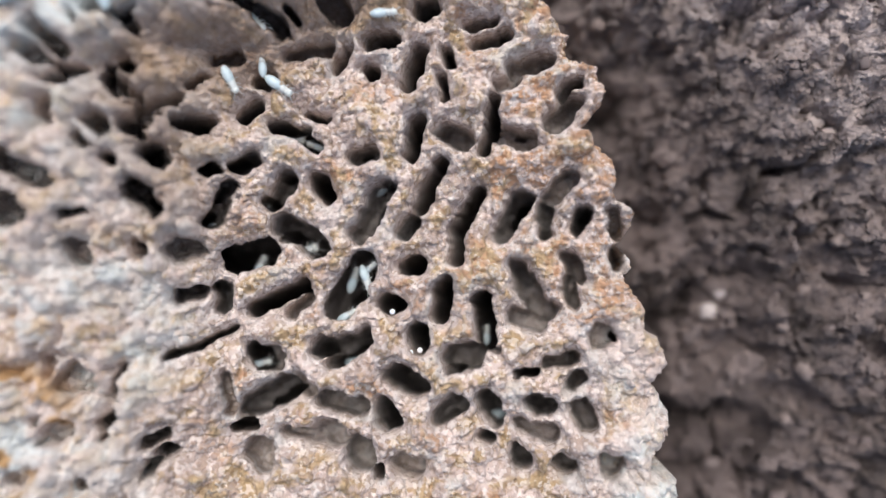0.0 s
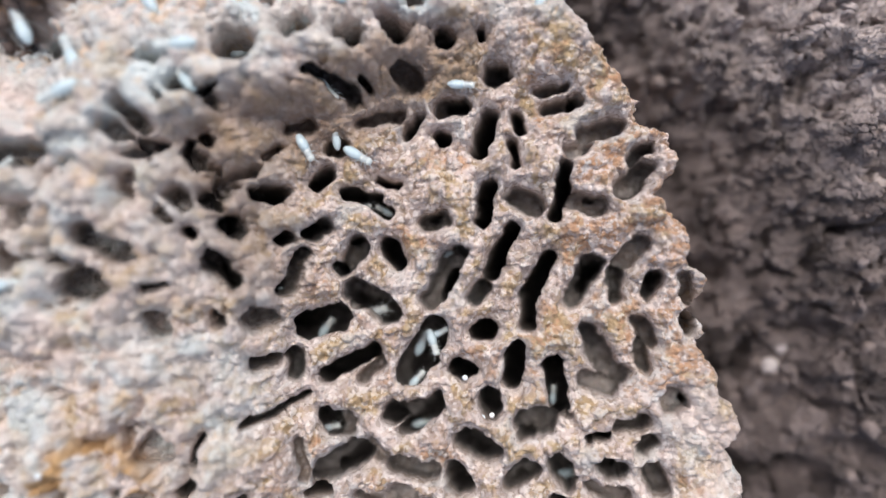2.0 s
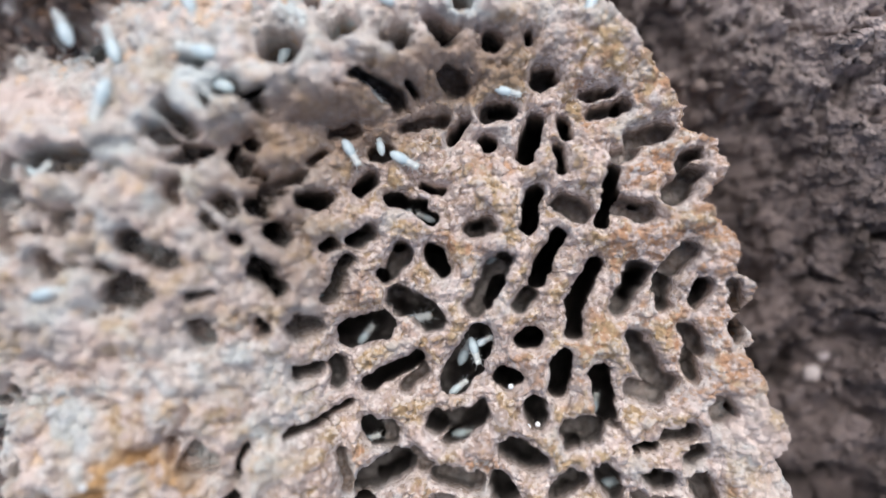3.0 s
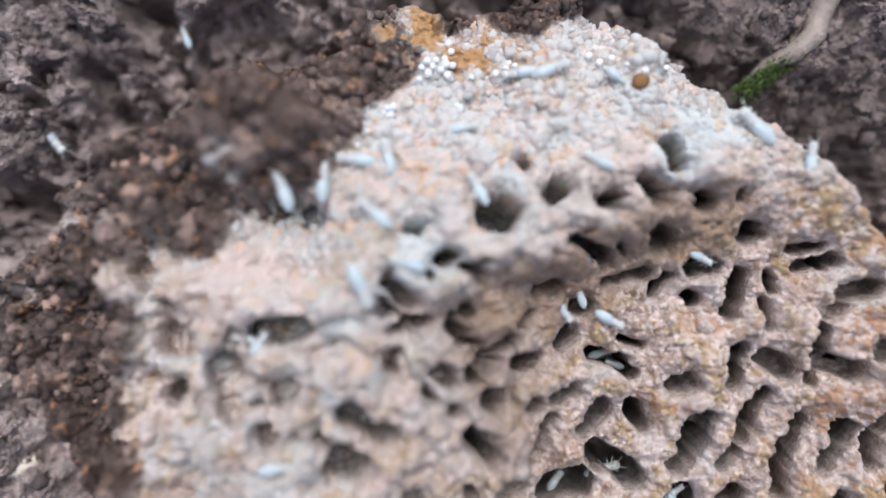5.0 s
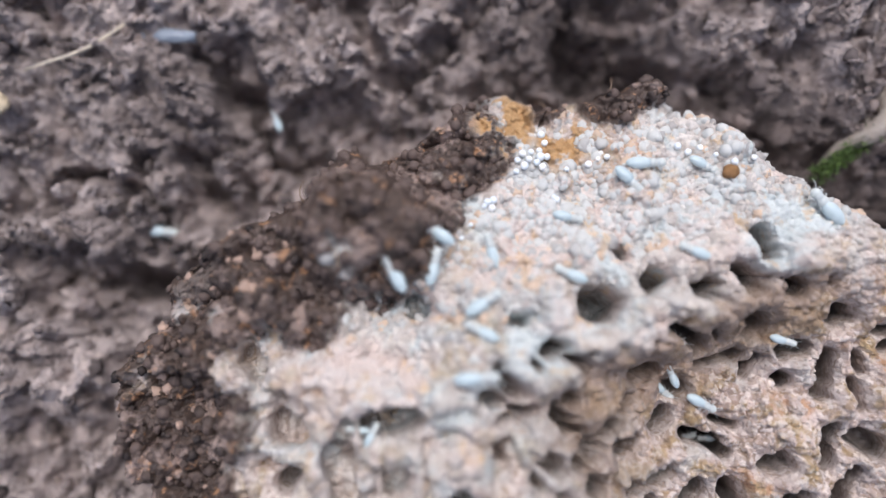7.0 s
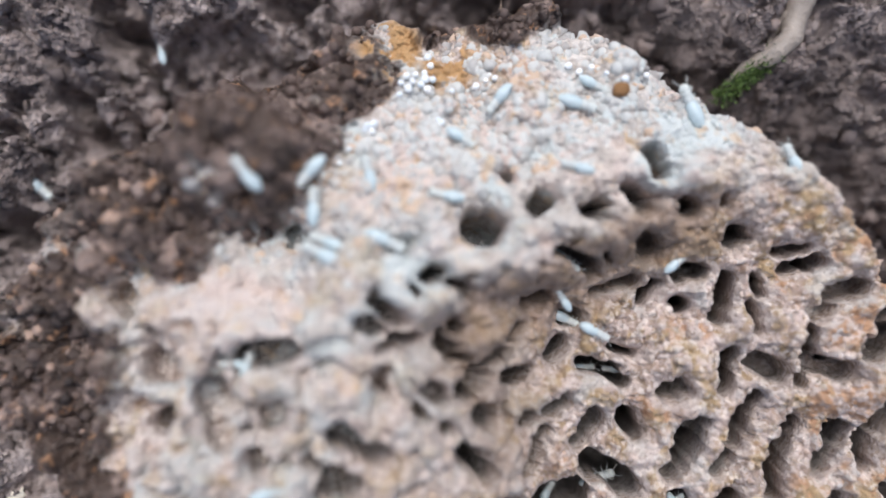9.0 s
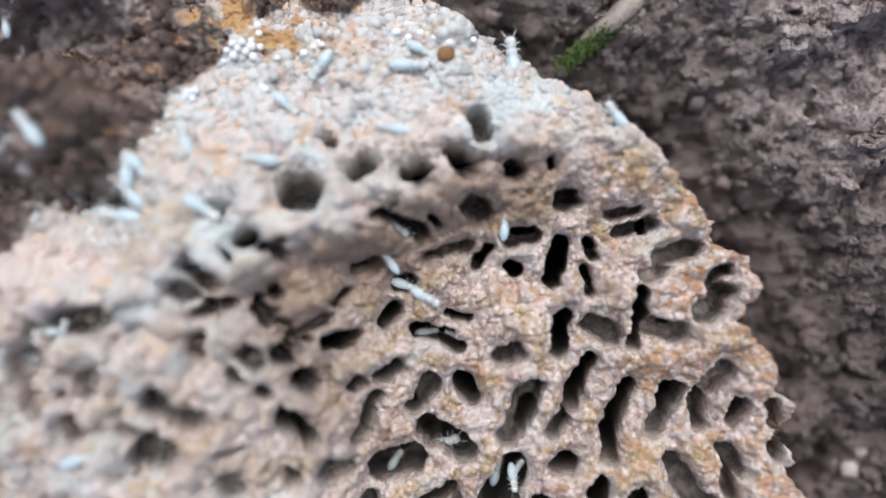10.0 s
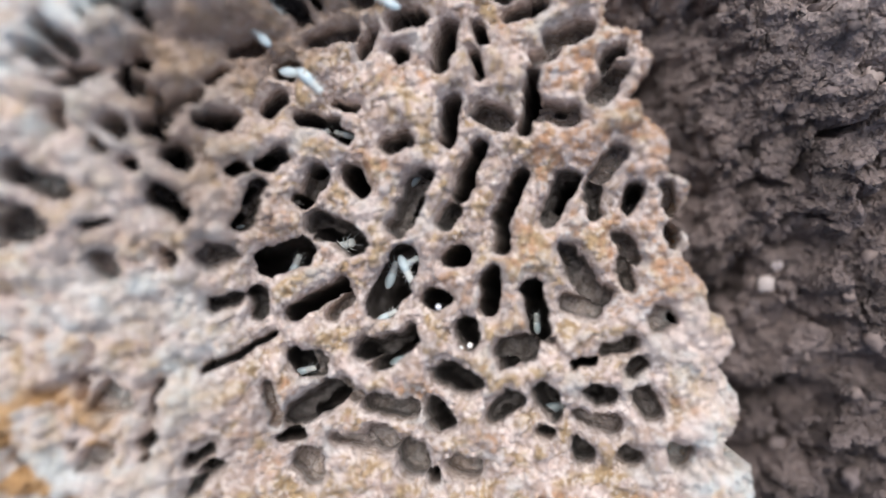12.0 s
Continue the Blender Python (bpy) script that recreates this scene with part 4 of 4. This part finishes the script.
stone("grit", "small pale grit grain on the soil", "grit", (39.8, -6.5, rooted(39.8, -6.5) + 0.5), (0.85, 0.95, 0.8), 40, ((0.30, 0.25, 0.24), (0.46, 0.40, 0.38)), 13, 0.25)
stone("comb_crumb", "pinkish crumb of comb on the soil", "crumb", (48.3, 15.6, rooted(48.3, 15.6) + 0.4), (1.6, 1.2, 0.9), 30, ((0.32, 0.25, 0.22), (0.50, 0.42, 0.38)), 14, 0.25)
stone("comb_crumb", "small pinkish crumb of comb on the soil", "crumb", (49.7, 13.8, rooted(49.7, 13.8) + 0.4), (1.2, 0.9, 0.8), -30, ((0.32, 0.25, 0.22), (0.48, 0.40, 0.37)), 15, 0.25)
# Amber bead in place of what is probably a soldier termite's head.
stone("seed", "glossy amber brown bead on the comb skin", "seed", (-13.6, 44.3, float(comb_top.at(-13.6, 44.3)) + 0.5), (1.0, 0.85, 0.75), 15, ((0.16, 0.075, 0.025), (0.34, 0.18, 0.07)), 16, 0.2)

# ---- termites ----


def termite_material(name, low, high, thin):
    m = Nodes(name, 0.32)
    m.colour(m.mix(m.noise(1.3, 3), low, high))
    m.shader.inputs["Subsurface Weight"].default_value = thin
    m.shader.inputs["Subsurface Radius"].default_value = (0.0008, 0.0008, 0.0008)
    m.shader.inputs["Subsurface Scale"].default_value = 1.0
    return m.mat


SOFT = termite_material("termite_belly", (0.40, 0.49, 0.51), (0.58, 0.665, 0.69), 0.6)
HEAD = termite_material("termite_head", (0.50, 0.54, 0.52), (0.64, 0.67, 0.64), 0.3)
LIMB = termite_material("termite_limb", (0.46, 0.50, 0.49), (0.60, 0.63, 0.61), 0.3)


def termite():
    """A pale worker, about 4.5 mm long, walking along +x with its feet at z = 0."""
    bug = tagged(new("termite"), "pale white termite on the comb skin", "termite", "termites")
    bm = bmesh.new()
    made = bmesh.ops.create_uvsphere(bm, u_segments=20, v_segments=22, radius=1.0)["verts"]
    for v in made:
        x, y, z = v.co.z, v.co.x, v.co.y
        ring = 1 + 0.025 * math.cos(x * 15)
        full = ring * (1.0 - 0.18 * x * x if x > 0 else 1 - 0.10 * x * x)
        v.co = Vector((-0.95 + 1.55 * x, 0.76 * y * full, 0.85 + 0.68 * z * full))
    bmesh.ops.recalc_face_normals(bm, faces=bm.faces)
    part("abdomen", bm, SOFT, bug, "swollen translucent belly")
    bm = bmesh.new()
    ball(bm, (0.5, 0, 0.85), (0.62, 0.56, 0.46), detail=3)
    ball(bm, (1.02, 0, 0.88), (0.45, 0.5, 0.42), detail=3)
    part("thorax", bm, LIMB, bug)
    bm = bmesh.new()
    ball(bm, (1.55, 0, 0.85), (0.5, 0.56, 0.46), detail=3)
    head = part("head", bm, HEAD, bug, "rounded cream head")
    for side in (-1, 1):
        bm = bmesh.new()
        tube(bm, [(1.85, 0.14 * side, 0.75), (2.02, 0.13 * side, 0.68), (2.12, 0.04 * side, 0.66)], [0.09, 0.07, 0.03])
        part("jaw", bm, HAIR, head)
        bm = bmesh.new()
        tube(bm, [(1.8, 0.25 * side, 0.95), (2.2, 0.48 * side, 1.0), (2.5, 0.65 * side, 0.9), (2.75, 0.75 * side, 0.75)], [0.05, 0.045, 0.04, 0.03])
        part("antenna", bm, LIMB, head)
        for n, (root, knee, foot) in enumerate(((1.0, 1.35, 1.65), (0.75, 0.75, 0.8), (0.5, 0.05, -0.35))):
            bm = bmesh.new()
            tube(bm, [(root, 0.3 * side, 0.7), (knee, 0.7 * side, 0.9), (0.5 * (knee + foot), 0.92 * side, 0.45), (foot, 1.05 * side, 0.0)], [0.075, 0.06, 0.045, 0.03])
            part("leg", bm, LIMB, bug)
    return bug


first_termite = termite()


def make(label):
    return tagged(copy_thing(first_termite, Matrix.Identity(4)), label)


def stroll(bug, size, under, rows):
    """Keys a termite's way over a surface: rows of seconds, x, y and heading in degrees."""
    bug.scale = (0.86 * size,) * 3
    keyed = []
    for t, x, y, turn in rows:
        ahead, level = Vector((math.cos(radians(turn)), math.sin(radians(turn)))), []
        for k in (-1.0, 0.0, 1.0):
            for w in (-0.6, 0.6):
                level.append(float(under.at(x + k * ahead.x - w * ahead.y, y + k * ahead.y + w * ahead.x)))
        level.sort()
        z = level[3] + (0.4 if under is soil else -0.1)
        keyed.append((t, pose(x * MM, y * MM, z * MM, 0, 0, turn)))
    walk(bug, keyed)


def lodge(bug, size, z, rows):
    """Keys a termite that stirs in its cell at one depth."""
    bug.scale = (0.8 * size,) * 3
    z -= 1.2
    walk(bug, [(t, pose((x - z * min(max(0.010 * (x + 17), -0.3), 0.21)) * MM, y * MM, z * MM, 0, -12, turn)) for t, x, y, turn in rows])


def motions():
    stroll(make("pale white termite on the pale skin of the comb"), 1.15, comb_top, [(0, -28, 29, 190), (1.5, -33, 28.6, 190), (2.5, -36.3, 28.5, 175), (4.5, -40.7, 28.9, 150), (5.5, -42.7, 30, 120), (6.5, -42.4, 30.2, 60), (8.5, -39.6, 28.6, -20), (12, -38.6, 28, -40)])
    stroll(make("pale white termite on the crest of the comb"), 1.2, comb_top, [(0, -43, 24.5, 200), (1.5, -45, 23.6, 195), (2.5, -46.8, 23.1, 230), (4.5, -43.4, 22.1, 290), (6.5, -42.5, 22, 330), (8.5, -44.6, 26.6, 130), (9.5, -47, 27.7, 165), (10.5, -48, 28, 170), (12, -49, 28.2, 170)])
    stroll(make("pale white termite on the crest of the comb"), 1, comb_top, [(0, -33, 25.8, 100), (1.5, -33.9, 25.7, 110), (2.5, -35, 25.7, 150), (4.5, -38.5, 24.4, 170), (6, -39.1, 25.1, 150), (6.5, -40.7, 26.4, 150), (8.5, -44.9, 27.8, 170), (9.5, -45.9, 29.4, 140), (12, -46.5, 30.5, 120)])
    stroll(make("pale white termite on the pale skin of the comb"), 1.1, comb_top, [(0, -45.6, 27.5, 120), (2.5, -46, 28.5, 110), (4.5, -47.2, 32.7, 95), (5.5, -47.5, 32.8, 80), (6.5, -47.3, 34.2, 75), (8.5, -46.7, 32.3, 85), (12, -46.5, 33, 90)])
    stroll(make("pale white termite on pellets of the comb skin"), 1.05, comb_top, [(0, -38.5, 34, 140), (2.5, -38.8, 34.6, 120), (4.5, -40.9, 35.5, 105), (12, -41.1, 35.6, 105)])
    stroll(make("pale white termite on pellets of the comb skin"), 1.1, comb_top, [(0, -44, 35, 175), (5, -44.4, 35.1, 172), (5.5, -44.5, 35.5, 165), (6, -45.7, 36.2, 160), (6.5, -46.4, 37.2, 150), (8.5, -48.1, 37.6, 140), (9.5, -45.5, 33, -50), (12, -45, 32, -60)])
    stroll(make("pale white termite at a cell on the comb crest"), 1, comb_top, [(0, -29.6, 30.8, -60), (4.5, -29.8, 31.4, 110), (5, -31.6, 32.2, 120), (5.5, -31.4, 32.7, 115), (6, -31.5, 33.2, 110), (6.5, -32.5, 32.9, 150), (12, -33.4, 33.2, 170)])
    stroll(make("pale white termite beside a crest cell of the comb"), 0.95, comb_top, [(0, -19, 35.2, 150), (8.5, -19.2, 35.4, 160), (9.5, -19.7, 35.9, 165), (12, -20, 36, 165)])
    stroll(make("pale white termite on pellets of the comb skin"), 1.05, comb_top, [(0, -22.9, 45.3, 10), (4.5, -22.9, 45.3, -20), (5, -27, 45.3, 190), (5.5, -26.7, 44.9, 200), (6.5, -25, 43.2, 330), (8.5, -27, 43.5, 230), (12, -27.5, 43, 230)])
    stroll(make("pale white termite on pellets of the comb skin"), 1.15, comb_top, [(0, -27.7, 45.2, 15), (4.5, -27.7, 45.2, 5), (5, -23.3, 45.6, 20), (6.5, -23.6, 45.8, 10), (8.5, -19, 42.7, -25), (9.5, -17.8, 43.2, -10), (12, -17, 43.5, 5)])
    stroll(make("pale white termite on the pale skin near the rim"), 0.9, comb_top, [(0, -15.7, 44.7, -40), (4.5, -15.7, 44.7, -40), (6, -16.1, 45.2, -30), (12, -16.3, 45.2, -30)])
    stroll(make("pale white termite walking along the rim of the comb"), 1.35, comb_top, [(0, 1, 37.5, 140), (4.5, -1.3, 39, 135), (6, -1.5, 40.2, 130), (6.5, -2.2, 40.3, 130), (8.5, -5.7, 41.5, 125), (9.5, -6, 43.5, 98), (10.5, -6.2, 44.5, 95), (12, -6.4, 45, 95)])
    stroll(make("pale white termite on the broken rim of the comb"), 1, comb_top, [(0, 4.4, 36, 60), (8.5, 4.4, 35.8, 110), (9.5, 4.5, 36.5, 120), (12, 4.7, 36.9, 130)])
    stroll(make("pale white termite on the dark decayed rim"), 1.1, comb_top, [(0, -51, 31, 120), (6, -51.2, 32.3, 110), (8.5, -51.8, 34.8, 130), (9.5, -53.5, 36, 125), (12, -55, 37.5, 125)])
    stroll(make("pale white termite on the side of the comb"), 0.95, comb_top, [(0, -51.5, 4, 10), (12, -51.3, 4.1, 14)])
    stroll(make("pale white termite in a side pit of the comb"), 0.75, comb_top, [(0, -53.2, 16.3, 30), (6, -53.6, 16.3, 60), (12, -53.9, 16.5, 80)])
    stroll(make("pale white termite in a side pit of the comb"), 0.7, comb_top, [(0, -55.6, 16.6, 150), (12, -55.2, 16.4, 190)])
    stroll(make("pale white termite on the comb face below the crest"), 0.95, comb_top, [(0, -17.3, 18.2, -35), (1.5, -17, 18, -32), (2.5, -16.4, 18.1, -28), (9.5, -17, 17.7, -30), (12, -16.6, 17.5, -48)])
    stroll(make("pale white termite on the comb face below the crest"), 0.9, comb_top, [(0, -22.6, 18.6, -62), (2.5, -22.5, 18.8, -60), (8.5, -20, 19, -30), (12, -18.5, 19, -10)])
    stroll(make("pale white termite on the comb face below the crest"), 0.75, comb_top, [(0, -19.5, 21, 95), (2.5, -19.5, 20.5, 100), (9, -20.5, 21.5, 120), (12, -21.5, 22.5, 130)])
    stroll(make("pale white termite on the comb face under the crest"), 0.8, comb_top, [(0, -5.2, 26.2, 5), (1.5, -5, 26, 0), (2.5, -4.6, 25.9, -8), (5, -6.6, 25, -30), (12, -8, 25.4, 150)])
    lodge(make("pale grey-white termite in a dark cell"), 1.25, -5.6, [(0, -15.8, -0.7, 20), (1.5, -15.8, -0.7, 24), (2.5, -15.4, -0.4, 16), (4.5, -15.6, -0.7, 20), (6.5, -15.7, -0.7, 26), (8.5, -15.6, -0.7, 22), (10, -15.7, -0.4, 19), (11, -15.7, -0.8, 10), (12, -15.7, -0.5, 17)])
    lodge(make("pale grey-white termite in a large dark cell"), 0.9, -6.6, [(0, -21.2, -2.4, 60), (1.5, -21.2, -2.4, 58), (2.5, -21.4, -2.2, 51), (4.5, -20.9, -2.5, 61), (6.5, -21.3, -2.1, 52), (8.5, -21.3, -2.4, 65), (10, -21.4, -2.4, 56), (11, -21.2, -2.3, 56), (12, -21.0, -2.2, 62)])
    lodge(make("pale grey-white termite in a tall cell"), 1, -5.1, [(0, -10.0, -4.0, 70), (1.5, -10.0, -4.0, 61), (2.5, -9.8, -4.3, 67), (4.5, -10.0, -4.2, 66), (6.5, -10.2, -3.9, 79), (8.5, -10.0, -4.2, 72), (10, -10.1, -4.0, 75), (11, -10.2, -4.0, 66), (12, -10.1, -3.9, 66)])
    lodge(make("pale grey-white termite at the mouth of a tall cell"), 0.95, -2.4, [(0, -8.1, -4.2, -70), (1.5, -8.1, -4.2, -69), (2.5, -8.8, -4.3, -73), (4.5, -8.1, -4.4, -70), (6.5, -8.3, -4.7, -62), (8.5, -7.8, -3.6, -70), (10, -8.2, -4.4, -84), (11, -7.8, -4.6, -80), (12, -8.2, -3.7, -68)])
    lodge(make("pale grey-white termite at the mouth of a tall cell"), 0.75, -2.7, [(0, -7.8, -2.7, 40), (1.5, -7.8, -2.7, 31), (2.5, -7.5, -2.9, 26), (4.5, -8.0, -2.5, 43), (6.5, -8.2, -2.5, 39), (8.5, -7.6, -2.6, 30), (10, -7.6, -3.0, 54), (11, -7.5, -2.7, 31), (12, -7.7, -2.7, 29)])
    lodge(make("pale grey-white termite at the foot of a tall cell"), 0.8, -3, [(0, -10.3, -8.4, 30), (1.5, -10.3, -8.4, 51), (2.5, -10.4, -8.3, 44), (4.5, -10.6, -8.6, 32), (6.5, -10.4, -8.8, 28), (8.5, -10.4, -8.2, 15), (10, -10.5, -8.0, 46), (11, -10.8, -8.2, 21), (12, -10.6, -8.7, 26)])
    lodge(make("pale grey-white termite at the mouth of a cell"), 0.8, -4.6, [(0, -20.6, -14.5, 15), (1.5, -20.6, -14.5, 16), (2.5, -20.8, -14.9, 19), (4.5, -20.4, -14.7, 22), (6.5, -20.7, -14.1, 17), (8.5, -20.7, -14.3, 15), (10, -20.6, -14.5, 14), (11, -20.5, -14.4, 16), (12, -20.3, -14.7, 13)])
    lodge(make("pale grey-white termite in a dark cell"), 1.05, -5.6, [(0, -29.9, 15.4, -25), (1.5, -29.9, 15.4, -25), (2.5, -29.9, 15.3, -25), (4.5, -29.9, 15.1, -21), (6.5, -29.8, 15.3, -26), (8.5, -29.8, 15.4, -26), (10, -30.2, 15.5, -25), (11, -29.9, 15.2, -18), (12, -29.9, 15.3, -17)])
    lodge(make("pale grey-white termite in a ragged cell"), 0.85, -4.6, [(0, -16.7, 12.9, 10), (1.5, -16.7, 12.9, -7), (2.5, -17.2, 12.1, 31), (4.5, -16.1, 13.6, 17), (6.5, -16.4, 12.5, 27), (8.5, -17.1, 12.6, 7), (10, -17.0, 13.2, 8), (11, -16.8, 12.8, 22), (12, -17.0, 12.8, 14)])
    lodge(make("pale grey-white termite in a ragged cell"), 0.7, -4.1, [(0, -14.5, 12.3, 160), (1.5, -14.5, 12.3, 150), (2.5, -14.5, 12.1, 156), (4.5, -15.0, 12.1, 158), (6.5, -14.7, 12.5, 175), (8.5, -14.4, 12.5, 176), (10, -14.3, 12.8, 152), (11, -14.5, 12.7, 166), (12, -14.5, 12.6, 163)])
    lodge(make("pale grey-white termite in a shaded cell"), 0.95, -5.1, [(0, -6.2, 7.7, 50), (1.5, -6.2, 7.7, 44), (2.5, -6.2, 7.8, 47), (4.5, -6.1, 7.7, 50), (6.5, -6.2, 7.8, 55), (8.5, -6.3, 7.9, 51), (10, -6.1, 7.5, 51), (11, -5.9, 7.5, 42), (12, -6.5, 7.8, 60)])
    lodge(make("pale grey-white termite in a narrow cell"), 0.75, -6.6, [(0, -21.0, 5.0, 0), (1.5, -21.0, 5.0, -2), (2.5, -21.4, 5.0, -1), (4.5, -21.0, 5.0, 2), (6.5, -21.1, 4.8, -2), (8.5, -20.8, 5.1, -5), (10, -21.1, 5.1, 6), (11, -21.0, 4.9, 4), (12, -21.0, 5.1, 6)])
    lodge(make("pale grey-white termite in a slot cell"), 0.75, -5.6, [(0, 5.6, -11.0, 90), (1.5, 5.6, -11.0, 91), (2.5, 5.3, -10.8, 84), (4.5, 5.6, -11.0, 87), (6.5, 6.1, -11.1, 92), (8.5, 5.8, -11.2, 95), (10, 5.6, -10.8, 86), (11, 5.4, -10.8, 92), (12, 5.6, -10.9, 92)])
    lodge(make("pale grey-white termite in a cell near the broken edge"), 0.8, -4.6, [(0, 14.7, 1.8, 85), (1.5, 14.7, 1.8, 85), (2.5, 14.7, 2.1, 87), (4.5, 14.9, 2.0, 91), (6.5, 14.5, 1.7, 80), (8.5, 14.8, 1.8, 89), (10, 14.7, 1.9, 94), (11, 14.8, 1.8, 81), (12, 14.9, 2.0, 81)])
    lodge(make("pale grey-white termite deep in a dark cell"), 0.95, -7.6, [(0, -9.8, -14.8, 10), (1.5, -9.8, -14.8, 11), (2.5, -9.8, -15.2, 11), (4.5, -10.0, -14.8, 8), (6.5, -9.6, -14.9, 10), (8.5, -10.0, -14.7, 9), (10, -9.7, -14.7, 13), (11, -9.8, -15.1, 5), (12, -9.7, -14.7, 15)])
    lodge(make("pale grey-white termite in a cell of the crest"), 1.1, 2, [(0, -20.1, 25.5, -40), (1.5, -20.1, 25.5, -41), (2.5, -20.2, 25.6, -47), (4.5, -20.3, 25.4, -41), (6.5, -20.2, 25.5, -39), (8.5, -20.0, 25.6, -42), (10, -20.0, 25.5, -34), (11, -20.0, 25.5, -40), (12, -20.3, 25.6, -45)])
    lodge(make("pale grey-white termite at a shallow cell"), 0.75, -4.6, [(0, -25.7, 2.1, -20), (1.5, -25.7, 2.1, -22), (2.5, -25.7, 1.9, -22), (4.5, -25.9, 2.2, -23), (6.5, -25.7, 2.0, -18), (8.5, -25.8, 2.0, -21), (10, -25.4, 2.1, -26), (11, -25.9, 2.5, -21), (12, -25.7, 2.2, -14)])
    lodge(make("pale grey-white termite in a shallow cell"), 0.75, -5.6, [(0, -14.5, -20.2, 0), (1.5, -14.5, -20.2, 2), (2.5, -14.3, -20.1, 8), (4.5, -14.5, -20.3, 1), (6.5, -14.5, -19.9, 5), (8.5, -14.8, -20.3, 2), (10, -14.8, -20.0, -2), (11, -14.6, -20.3, -4), (12, -14.3, -20.2, -2)])
    lodge(make("pale yellowish termite in a cell"), 1.1, -6.6, [(0, 7.8, -21.2, 15), (1.5, 7.8, -21.2, 14), (2.5, 7.8, -21.1, 17), (4.5, 8.0, -21.1, 14), (6.5, 7.7, -21.1, 17), (8.5, 7.9, -21.4, 11), (10, 8.0, -21.1, 17), (11, 8.1, -21.3, 17), (12, 7.7, -21.4, 11)])
    stroll(make("pale white termite on dark soil beside the comb"), 1.15, soil, [(0, -85.2, 38.8, -50), (4.5, -85.2, 39.2, -50), (5.0, -84.8, 39.3, -45), (5.5, -84.6, 40.0, 20), (6.0, -84.0, 40.6, 80), (6.5, -83.9, 39.8, 25), (8.5, -84.4, 36.3, -30), (9.0, -85.1, 36.9, -40), (12, -84.0, 35.5, -60)])
    stroll(make("small pale termite on dark soil"), 0.8, soil, [(0, -68.6, 53.0, 100), (6.0, -68.8, 53.3, 110), (12, -68.5, 54.2, 80)])
    stroll(first_termite, 0.9, comb_top, [(0, -33.5, 38.2, 40), (5, -33.0, 38.8, 10), (8.5, -31.5, 39.2, -30), (12, -30.0, 38.6, -60)])


motions()
